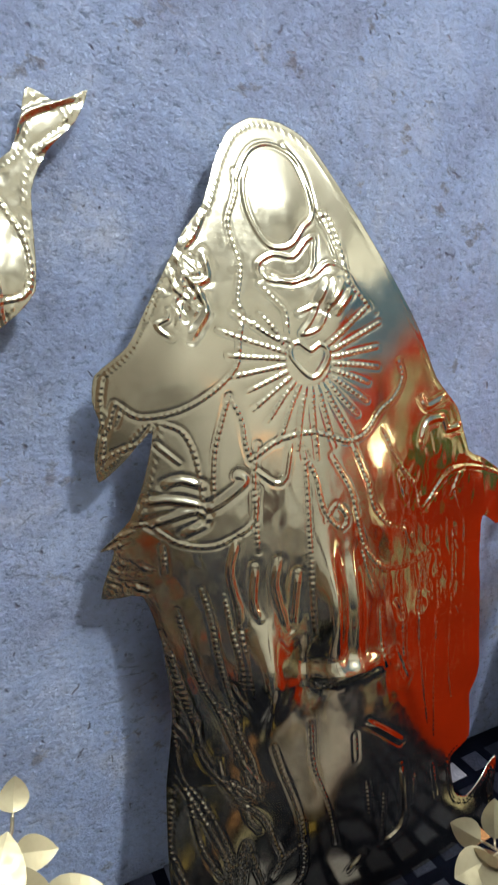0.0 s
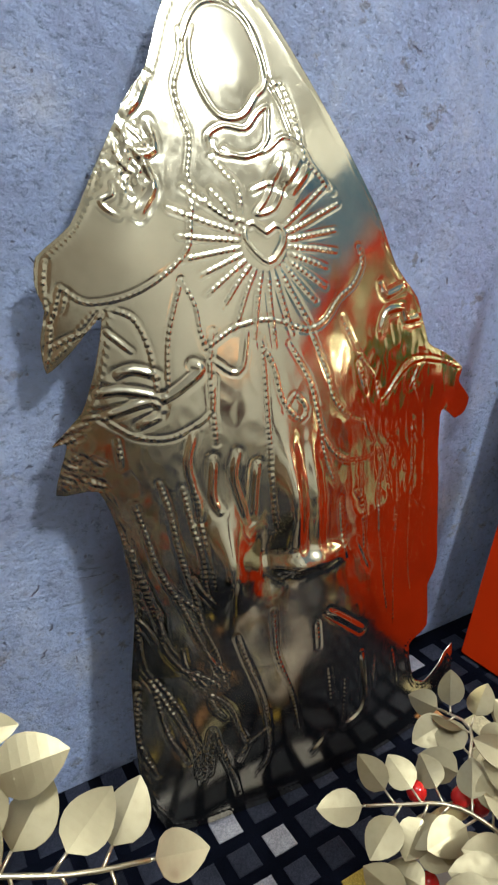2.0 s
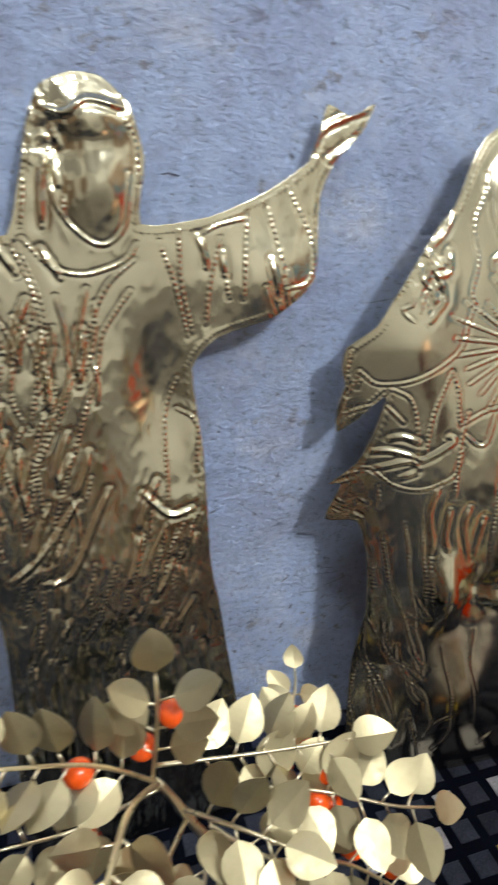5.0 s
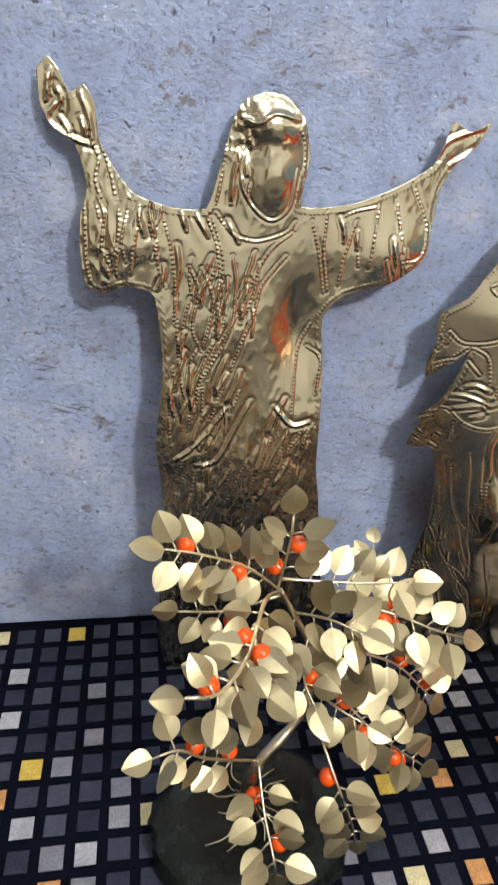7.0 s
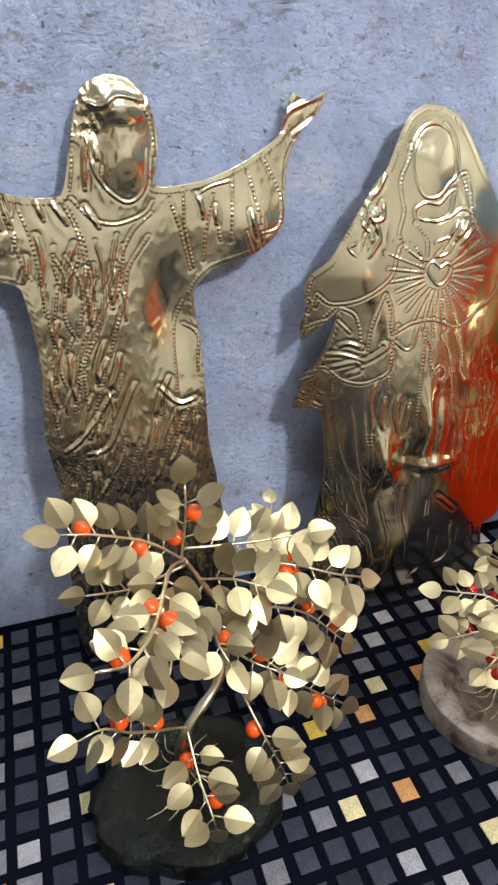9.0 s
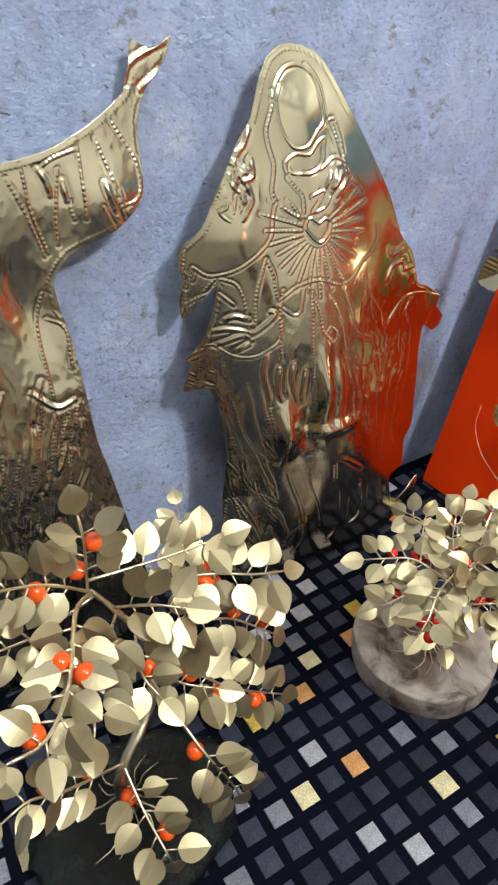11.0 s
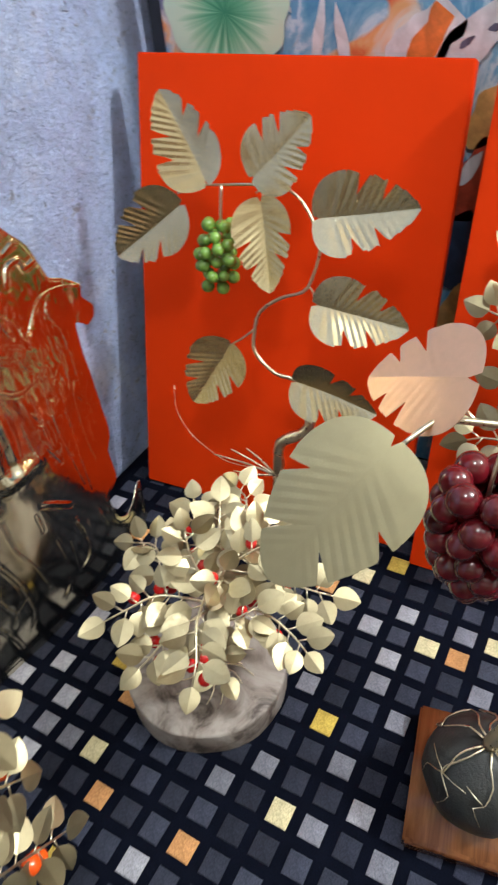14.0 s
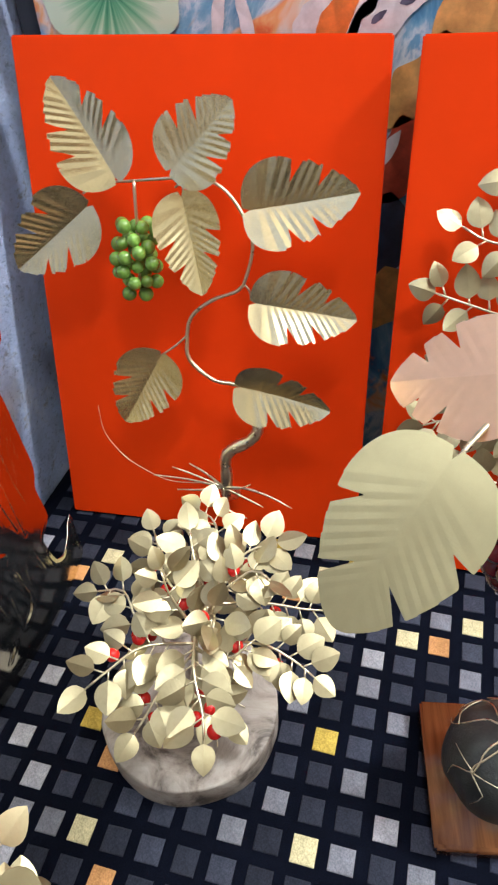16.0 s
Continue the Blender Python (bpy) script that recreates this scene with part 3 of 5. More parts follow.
def cloaked_figure():
    outline = [(0.114, 0.582), (0.097, 0.573), (0.085, 0.555), (0.072, 0.526), (0.056, 0.508), (0.032, 0.470), (0.015, 0.441), (-0.006, 0.424), (-0.009, 0.408), (-0.006, 0.393),
               (-0.011, 0.374), (-0.010, 0.355), (0.005, 0.367), (0.025, 0.388), (0.017, 0.356), (0.006, 0.329), (-0.014, 0.308), (-0.005, 0.309), (-0.016, 0.275), (0.009, 0.276),
               (0.018, 0.242), (0.020, 0.187), (0.012, 0.124), (0.006, 0.054), (0.020, 0.010), (0.084, 0.003), (0.137, 0.002), (0.194, 0.003), (0.256, 0.003), (0.284, 0.003), (0.299, 0.008), (0.303, 0.032), (0.306, 0.061),
               (0.287, 0.050), (0.265, 0.043), (0.249, 0.055), (0.244, 0.090), (0.270, 0.097), (0.275, 0.132), (0.291, 0.152), (0.292, 0.278), (0.300, 0.281), (0.309, 0.274), (0.320, 0.278), (0.325, 0.289),
               (0.312, 0.305), (0.317, 0.316), (0.298, 0.331), (0.279, 0.341), (0.268, 0.376), (0.245, 0.402), (0.228, 0.443), (0.197, 0.499), (0.158, 0.566), (0.136, 0.580)]
    f = []
    stitched, ridge, crease = fold_tools(f)
    stitched((0.097, 0.547), (0.097, 0.537), (0.093, 0.527), (0.088, 0.516), (0.089, 0.503), (0.093, 0.489), (0.091, 0.478), (0.088, 0.466), (0.092, 0.456))
    ridge((0.106, 0.550), (0.101, 0.538), (0.103, 0.518), (0.113, 0.501), (0.129, 0.500), (0.142, 0.512), (0.149, 0.518), (0.150, 0.534), (0.146, 0.551), (0.136, 0.565))
    ridge((0.097, 0.541), (0.104, 0.554), (0.114, 0.563), (0.128, 0.565), (0.141, 0.557), (0.148, 0.539), (0.152, 0.520), (0.159, 0.506), (0.163, 0.488))
    stitched((0.153, 0.517), (0.160, 0.520), (0.166, 0.506), (0.168, 0.490), (0.170, 0.475), (0.180, 0.463), (0.190, 0.453))
    stitched((0.159, 0.516), (0.163, 0.502), (0.168, 0.492))
    ridge((0.106, 0.481), (0.105, 0.489), (0.116, 0.495), (0.130, 0.493), (0.141, 0.502), (0.149, 0.505), (0.147, 0.495), (0.143, 0.484), (0.127, 0.476), (0.114, 0.481))
    ridge((0.108, 0.485), (0.110, 0.479), (0.125, 0.477), (0.142, 0.480), (0.156, 0.488), (0.169, 0.483), (0.174, 0.474), (0.186, 0.457))
    stitched((0.105, 0.476), (0.112, 0.467), (0.120, 0.457), (0.120, 0.443))
    stitched((0.095, 0.455), (0.101, 0.448), (0.110, 0.441), (0.123, 0.437))
    stitched((0.102, 0.457), (0.111, 0.446), (0.115, 0.437))
    crease((0.152, 0.475), (0.143, 0.461))
    crease((0.158, 0.475), (0.150, 0.459))
    crease((0.163, 0.474), (0.152, 0.458))
    crease((0.170, 0.468), (0.156, 0.455))
    ridge((0.130, 0.456), (0.143, 0.460), (0.137, 0.449), (0.130, 0.442), (0.143, 0.445), (0.151, 0.458))
    ridge((0.121, 0.434), (0.127, 0.437), (0.135, 0.431), (0.142, 0.435), (0.148, 0.431), (0.146, 0.423), (0.134, 0.413), (0.120, 0.427), (0.121, 0.434))
    stitched((-0.002, 0.421), (-0.005, 0.407), (-0.005, 0.394), (-0.004, 0.387))
    stitched((-0.004, 0.387), (0.001, 0.397), (0.004, 0.406), (0.011, 0.400), (0.019, 0.396), (0.034, 0.397), (0.048, 0.401), (0.063, 0.409), (0.075, 0.418), (0.083, 0.427), (0.086, 0.440), (0.090, 0.454))
    stitched((-0.004, 0.387), (-0.008, 0.366), (-0.011, 0.357))
    stitched((-0.008, 0.369), (0.005, 0.376), (0.017, 0.380), (0.025, 0.390))
    stitched((0.007, 0.403), (0.003, 0.393))
    crease((0.070, 0.520), (0.063, 0.507), (0.055, 0.501))
    crease((0.068, 0.496), (0.069, 0.481), (0.058, 0.478))
    crease((0.060, 0.478), (0.064, 0.468), (0.066, 0.460), (0.060, 0.451), (0.055, 0.445))
    crease((0.046, 0.488), (0.046, 0.476))
    stitched((0.040, 0.478), (0.033, 0.469), (0.027, 0.457))
    ridge((0.041, 0.463), (0.040, 0.457), (0.033, 0.454), (0.036, 0.449), (0.042, 0.445))
    stitched((0.056, 0.473), (0.049, 0.462), (0.046, 0.452))
    stitched((0.208, 0.418), (0.210, 0.406), (0.200, 0.393), (0.186, 0.385), (0.172, 0.372), (0.157, 0.368), (0.140, 0.374), (0.124, 0.377), (0.107, 0.375), (0.095, 0.369), (0.085, 0.363))
    stitched((0.085, 0.363), (0.082, 0.374), (0.081, 0.392), (0.075, 0.406))
    stitched((0.075, 0.406), (0.068, 0.389), (0.062, 0.372), (0.059, 0.350), (0.058, 0.339))
    stitched((0.029, 0.392), (0.041, 0.386), (0.047, 0.375), (0.050, 0.362), (0.051, 0.347), (0.051, 0.334))
    ridge((0.026, 0.378), (0.039, 0.365))
    crease((0.030, 0.352), (0.039, 0.354), (0.052, 0.349))
    crease((0.017, 0.341), (0.028, 0.342), (0.041, 0.339), (0.054, 0.334))
    crease((0.051, 0.332), (0.066, 0.340), (0.080, 0.350), (0.076, 0.354))
    crease((0.019, 0.326), (0.033, 0.330), (0.047, 0.333), (0.052, 0.327))
    crease((0.039, 0.318), (0.050, 0.323))
    stitched((0.007, 0.325), (0.016, 0.326), (0.023, 0.320), (0.035, 0.311), (0.052, 0.308), (0.066, 0.312), (0.082, 0.322), (0.088, 0.344))
    stitched((-0.014, 0.309), (-0.002, 0.318), (0.007, 0.321))
    stitched((-0.013, 0.307), (0.003, 0.314))
    stitched((0.024, 0.310), (0.024, 0.293))
    stitched((0.090, 0.373), (0.086, 0.351), (0.084, 0.321), (0.084, 0.302))
    crease((0.070, 0.310), (0.064, 0.289), (0.068, 0.264), (0.068, 0.252))
    crease((0.081, 0.291), (0.077, 0.267), (0.080, 0.255))
    crease((0.097, 0.293), (0.093, 0.277), (0.096, 0.256), (0.099, 0.245))
    crease((0.110, 0.283), (0.106, 0.263), (0.103, 0.247))
    stitched((0.122, 0.366), (0.122, 0.340), (0.120, 0.313), (0.119, 0.289), (0.118, 0.257), (0.119, 0.237))
    ridge((0.113, 0.371), (0.108, 0.349), (0.100, 0.346), (0.089, 0.355))
    stitched((0.122, 0.363), (0.129, 0.347), (0.133, 0.323), (0.145, 0.309), (0.150, 0.316), (0.142, 0.326), (0.134, 0.317))
    stitched((0.143, 0.360), (0.154, 0.336), (0.159, 0.311), (0.164, 0.289), (0.178, 0.274), (0.199, 0.269), (0.224, 0.272), (0.238, 0.287))
    stitched((0.160, 0.366), (0.169, 0.341), (0.174, 0.317), (0.191, 0.301), (0.204, 0.296))
    stitched((0.187, 0.371), (0.200, 0.345), (0.215, 0.326), (0.220, 0.308), (0.240, 0.321), (0.259, 0.331), (0.295, 0.324), (0.313, 0.317))
    ridge((0.226, 0.311), (0.255, 0.328), (0.270, 0.329))
    ridge((0.254, 0.310), (0.266, 0.325))
    crease((0.228, 0.390), (0.233, 0.382), (0.253, 0.386))
    crease((0.224, 0.358), (0.232, 0.370), (0.251, 0.371), (0.254, 0.362), (0.272, 0.362))
    stitched((0.173, 0.245), (0.172, 0.214), (0.176, 0.199))
    stitched((0.196, 0.265), (0.194, 0.226), (0.193, 0.189))
    stitched((0.217, 0.260), (0.212, 0.225), (0.214, 0.176), (0.218, 0.134))
    stitched((0.234, 0.269), (0.236, 0.227), (0.229, 0.175), (0.225, 0.120))
    stitched((0.256, 0.282), (0.254, 0.235), (0.250, 0.187), (0.250, 0.135))
    stitched((0.271, 0.264), (0.267, 0.206))
    stitched((0.160, 0.294), (0.163, 0.277), (0.169, 0.257))
    crease((0.159, 0.157), (0.189, 0.131))
    stitched((0.147, 0.151), (0.147, 0.131))
    stitched((0.172, 0.096), (0.169, 0.048))
    stitched((0.156, 0.108), (0.158, 0.075))
    crease((0.189, 0.110), (0.190, 0.061), (0.172, 0.046))
    stitched((0.222, 0.095), (0.227, 0.064))
    stitched((0.202, 0.099), (0.199, 0.073))
    crease((0.140, 0.033), (0.153, 0.044))
    stitched((0.045, 0.279), (0.050, 0.254), (0.052, 0.233), (0.056, 0.211), (0.060, 0.189), (0.062, 0.170), (0.070, 0.146), (0.073, 0.119))
    stitched((0.059, 0.274), (0.062, 0.249), (0.066, 0.223), (0.066, 0.201), (0.069, 0.188))
    stitched((0.065, 0.275), (0.067, 0.256), (0.069, 0.218), (0.071, 0.192))
    stitched((0.029, 0.265), (0.033, 0.244), (0.038, 0.218), (0.049, 0.190), (0.058, 0.162), (0.064, 0.147))
    stitched((0.018, 0.249), (0.023, 0.224), (0.028, 0.201), (0.034, 0.174), (0.038, 0.150), (0.050, 0.130), (0.059, 0.116), (0.074, 0.101), (0.081, 0.079), (0.085, 0.065), (0.078, 0.050))
    stitched((0.022, 0.240), (0.026, 0.219), (0.032, 0.192), (0.037, 0.164), (0.045, 0.145))
    stitched((0.019, 0.228), (0.020, 0.198), (0.021, 0.152), (0.025, 0.128), (0.030, 0.087), (0.040, 0.060))
    stitched((0.019, 0.138), (0.035, 0.102), (0.045, 0.075), (0.047, 0.048))
    stitched((0.022, 0.138), (0.042, 0.101), (0.050, 0.069))
    stitched((0.049, 0.042), (0.054, 0.063), (0.061, 0.083), (0.066, 0.061), (0.073, 0.037), (0.077, 0.014))
    stitched((0.055, 0.047), (0.062, 0.072), (0.070, 0.052))
    stitched((0.085, 0.157), (0.092, 0.127), (0.099, 0.100), (0.102, 0.073), (0.101, 0.047), (0.090, 0.033))
    stitched((0.113, 0.170), (0.113, 0.136), (0.121, 0.104), (0.128, 0.065))
    stitched((0.014, 0.119), (0.010, 0.083), (0.018, 0.056))
    stitched((0.045, 0.135), (0.061, 0.126), (0.071, 0.117))
    stitched((0.085, 0.065), (0.102, 0.076))
    for k in range(26):
        a = 2 * math.pi * k / 26 + 0.1
        if math.sin(a) > 0.6:
            continue
        reach = 0.054 + 0.007 * math.sin(3 * a) + 0.004 * (k % 2)
        ca, sa = math.cos(a), math.sin(a)
        stitched((0.133 + 0.018 * ca, 0.424 + 0.018 * sa), (0.133 + reach * ca, 0.424 + reach * sa))
    rnd = random.Random(21)
    for x0, x1, z0, z1, count, slant, long in ((0.19, 0.28, 0.18, 0.34, 14, 0.3, 0.026), (0.022, 0.07, 0.05, 0.20, 10, 0.35, 0.030), (-0.010, 0.016, 0.282, 0.300, 14, 1.5, 0.008), (0.035, 0.075, 0.45, 0.50, 10, 0.6, 0.012)):
        for k in range(count):
            x, z = rnd.uniform(x0, x1), rnd.uniform(z0, z1)
            lean = slant + rnd.uniform(-0.35, 0.35)
            n = long * rnd.uniform(0.5, 1.2) / math.hypot(1, lean)
            (stitched if k % 2 else ridge)((x - lean * n * 0.5, z + n * 0.5), (x + rnd.uniform(-0.003, 0.003), z), (x + lean * n * 0.5, z - n * 0.5))
    swell = [((0.128, 0.528), (0.020, 0.026), 0.003), ((0.158, 0.466), (0.014, 0.022), 0.004), ((0.082, 0.210), (0.013, 0.032), 0.013),
             ((0.131, 0.254), (0.010, 0.036), 0.012), ((0.150, 0.250), (0.006, 0.034), 0.006), ((0.140, 0.205), (0.030, 0.008), 0.008), ((0.112, 0.210), (0.010, 0.020), -0.008), ((0.110, 0.10), (0.030, 0.05), 0.006), ((0.30, 0.30), (0.02, 0.02), 0.004),
             ((0.045, 0.430), (0.028, 0.028), 0.003), ((0.24, 0.36), (0.04, 0.06), -0.002), ((0.25, 0.2), (0.04, 0.08), -0.005)]

    def crumple(x, z):
        veil = 1 / (1 + math.exp(-(z - 0.37) / 0.012))
        beaded = math.exp(-((x - 0.052) / 0.02) ** 2 - ((z - 0.475) / 0.03) ** 2)
        foot = 1 / (1 + math.exp((z - 0.16) / 0.02))
        cloak = math.exp(-((x - 0.25) / 0.05) ** 2 - ((z - 0.24) / 0.10) ** 2)
        return 0.70 - 0.50 * veil + 2.2 * beaded - 0.30 * foot + 1.0 * cloak
    return figure("cloaked_brass_relief", outline, lean_cloaked, f, swell, 0.0009, "beaten brass sheet cut as a cloaked figure against the wall", 3.0, crumple)


def robed_figure():
    outline = [(-0.195, 0.604), (-0.214, 0.596), (-0.223, 0.577), (-0.232, 0.543), (-0.243, 0.511), (-0.275, 0.511), (-0.305, 0.521), (-0.321, 0.539), (-0.333, 0.560), (-0.335, 0.586),
               (-0.343, 0.600), (-0.355, 0.594), (-0.362, 0.609), (-0.370, 0.618), (-0.379, 0.608), (-0.378, 0.583), (-0.368, 0.567), (-0.352, 0.555), (-0.344, 0.524), (-0.352, 0.496),
               (-0.351, 0.446), (-0.335, 0.435), (-0.314, 0.442), (-0.288, 0.433), (-0.281, 0.361), (-0.288, 0.289), (-0.280, 0.210), (-0.279, 0.003), (-0.098, 0.003), (-0.112, 0.205), (-0.120, 0.261),
               (-0.122, 0.356), (-0.127, 0.416), (-0.108, 0.438), (-0.064, 0.452), (-0.035, 0.477), (-0.030, 0.533), (-0.018, 0.556), (0.001, 0.574), (0.010, 0.592), (-0.008, 0.584),
               (-0.025, 0.591), (-0.030, 0.577), (-0.039, 0.555), (-0.070, 0.536), (-0.112, 0.520), (-0.158, 0.516), (-0.153, 0.556), (-0.161, 0.587), (-0.177, 0.602)]
    f = []
    stitched, ridge, crease = fold_tools(f, 1.35)
    ridge((-0.216, 0.560), (-0.212, 0.530), (-0.200, 0.512), (-0.184, 0.503), (-0.169, 0.515), (-0.164, 0.547))
    stitched((-0.226, 0.571), (-0.230, 0.539), (-0.234, 0.515))
    crease((-0.213, 0.560), (-0.220, 0.539), (-0.221, 0.516))
    stitched((-0.166, 0.581), (-0.158, 0.566), (-0.158, 0.542))
    crease((-0.214, 0.585), (-0.201, 0.581), (-0.187, 0.589), (-0.166, 0.585))
    stitched((-0.234, 0.508), (-0.218, 0.491), (-0.196, 0.485), (-0.170, 0.493), (-0.162, 0.503))
    stitched((-0.347, 0.515), (-0.348, 0.487), (-0.348, 0.467), (-0.345, 0.444))
    stitched((-0.337, 0.513), (-0.333, 0.492))
    stitched((-0.330, 0.506), (-0.334, 0.477), (-0.329, 0.463))
    stitched((-0.318, 0.512), (-0.321, 0.478), (-0.327, 0.460))
    stitched((-0.310, 0.514), (-0.316, 0.488), (-0.322, 0.458), (-0.319, 0.450))
    stitched((-0.300, 0.508), (-0.306, 0.478), (-0.309, 0.453))
    stitched((-0.294, 0.503), (-0.288, 0.479), (-0.283, 0.454), (-0.278, 0.441))
    stitched((-0.280, 0.504), (-0.273, 0.475), (-0.270, 0.444), (-0.270, 0.407))
    stitched((-0.340, 0.565), (-0.334, 0.547), (-0.337, 0.529), (-0.330, 0.511))
    stitched((-0.331, 0.556), (-0.324, 0.534), (-0.320, 0.516))
    crease((-0.364, 0.588), (-0.374, 0.575), (-0.361, 0.563), (-0.340, 0.556))
    crease((-0.346, 0.594), (-0.340, 0.577), (-0.338, 0.556))
    crease((-0.370, 0.609), (-0.373, 0.588))
    crease((-0.265, 0.507), (-0.260, 0.492))
    crease((-0.252, 0.505), (-0.241, 0.488))
    stitched((-0.242, 0.505), (-0.230, 0.471), (-0.229, 0.440), (-0.231, 0.407))
    stitched((-0.238, 0.504), (-0.227, 0.471), (-0.226, 0.440))
    crease((-0.223, 0.501), (-0.212, 0.484))
    stitched((-0.270, 0.439), (-0.267, 0.396), (-0.264, 0.356), (-0.258, 0.332))
    stitched((-0.257, 0.460), (-0.248, 0.439), (-0.253, 0.407), (-0.244, 0.382))
    stitched((-0.246, 0.460), (-0.234, 0.429), (-0.242, 0.385))
    stitched((-0.164, 0.493), (-0.182, 0.478), (-0.195, 0.457), (-0.204, 0.430), (-0.220, 0.402), (-0.236, 0.373), (-0.249, 0.338), (-0.257, 0.301))
    stitched((-0.168, 0.473), (-0.189, 0.446), (-0.195, 0.419), (-0.208, 0.385), (-0.218, 0.356), (-0.229, 0.326), (-0.237, 0.301))
    stitched((-0.193, 0.430), (-0.203, 0.397), (-0.215, 0.362))
    stitched((-0.212, 0.419), (-0.225, 0.385), (-0.241, 0.356), (-0.252, 0.314))
    stitched((-0.146, 0.504), (-0.138, 0.479), (-0.129, 0.440))
    stitched((-0.133, 0.512), (-0.133, 0.479), (-0.126, 0.442))
    stitched((-0.105, 0.506), (-0.113, 0.475), (-0.116, 0.448))
    stitched((-0.085, 0.522), (-0.087, 0.496), (-0.089, 0.465))
    stitched((-0.069, 0.525), (-0.060, 0.487))
    stitched((-0.054, 0.538), (-0.037, 0.503), (-0.039, 0.477), (-0.058, 0.471))
    stitched((-0.117, 0.510), (-0.106, 0.515), (-0.085, 0.519))
    crease((-0.036, 0.563), (-0.027, 0.577), (0.004, 0.588))
    crease((-0.023, 0.556), (-0.004, 0.569))
    stitched((-0.138, 0.409), (-0.147, 0.386), (-0.150, 0.351), (-0.150, 0.314))
    stitched((-0.139, 0.386), (-0.126, 0.375), (-0.128, 0.338))
    crease((-0.169, 0.326), (-0.150, 0.307), (-0.132, 0.310))
    crease((-0.194, 0.332), (-0.210, 0.301), (-0.227, 0.269), (-0.248, 0.263))
    crease((-0.217, 0.326), (-0.245, 0.289), (-0.269, 0.270))
    stitched((-0.168, 0.301), (-0.178, 0.269), (-0.195, 0.228))
    stitched((-0.155, 0.294), (-0.165, 0.262), (-0.178, 0.221))
    stitched((-0.142, 0.281), (-0.151, 0.241))
    stitched((-0.209, 0.276), (-0.217, 0.236))
    for k in range(7):
        x = -0.262 + 0.022 * k
        crease((x, 0.19), (x + 0.004, 0.10), (x - 0.004, 0.01))
    rnd = random.Random(33)
    for x0, x1, z0, z1, count, slant, long in ((-0.275, -0.195, 0.31, 0.47, 40, -0.18, 0.045), (-0.275, -0.125, 0.19, 0.32, 46, -0.35, 0.040), (-0.345, -0.275, 0.45, 0.515, 12, 0.0, 0.026), (-0.225, -0.205, 0.515, 0.59, 12, 0.1, 0.014), (-0.37, -0.335, 0.55, 0.60, 8, 0.2, 0.016), (-0.12, -0.05, 0.46, 0.51, 8, 0.2, 0.020)):
        for k in range(count):
            x, z = rnd.uniform(x0, x1), rnd.uniform(z0, z1)
            lean = slant + rnd.uniform(-0.25, 0.25)
            n = long * rnd.uniform(0.5, 1.2) / math.hypot(1, lean)
            (crease, ridge, stitched)[k % 3]((x - lean * n * 0.5, z + n * 0.5), (x + rnd.uniform(-0.003, 0.003), z), (x + lean * n * 0.5, z - n * 0.5))
    swell = [((-0.186, 0.545), (0.022, 0.030), 0.010), ((-0.188, 0.582), (0.030, 0.016), 0.010), ((-0.150, 0.40), (0.025, 0.05), -0.008), ((-0.32, 0.48), (0.03, 0.04), 0.006),
             ((-0.07, 0.48), (0.04, 0.03), 0.006), ((-0.20, 0.25), (0.05, 0.06), 0.006)]

    def crumple(x, z):
        hair = math.exp(-((x + 0.215) / 0.03) ** 2 - ((z - 0.57) / 0.04) ** 2)
        sleeve = math.exp(-((x + 0.33) / 0.04) ** 2 - ((z - 0.50) / 0.08) ** 2)
        return 0.8 + 1.6 * hair + 0.9 * sleeve + 0.5 / (1 + math.exp((z - 0.30) / 0.02))
    return figure("robed_brass_relief", outline, lean_robed, f, swell, 0.0009, "beaten brass sheet cut as a robed figure with raised arms", 8.0, crumple)


cloaked_figure()
robed_figure()


# ---- small wire trees ----
LEAVES = [small_leaf("leaf", 0.0270, 0.0222, 0.11, 0.10), small_leaf("leaf", 0.0255, 0.0210, 0.18, 0.22, 0.05), small_leaf("leaf", 0.0280, 0.0214, 0.09, -0.10, 0.02)]
for me in LEAVES:
    me.materials.append(LEAF)
BEAD = ball_mesh("berry", 0.0074, BERRY)
CHERRY_BEAD = ball_mesh("berry", 0.0056, CHERRY)


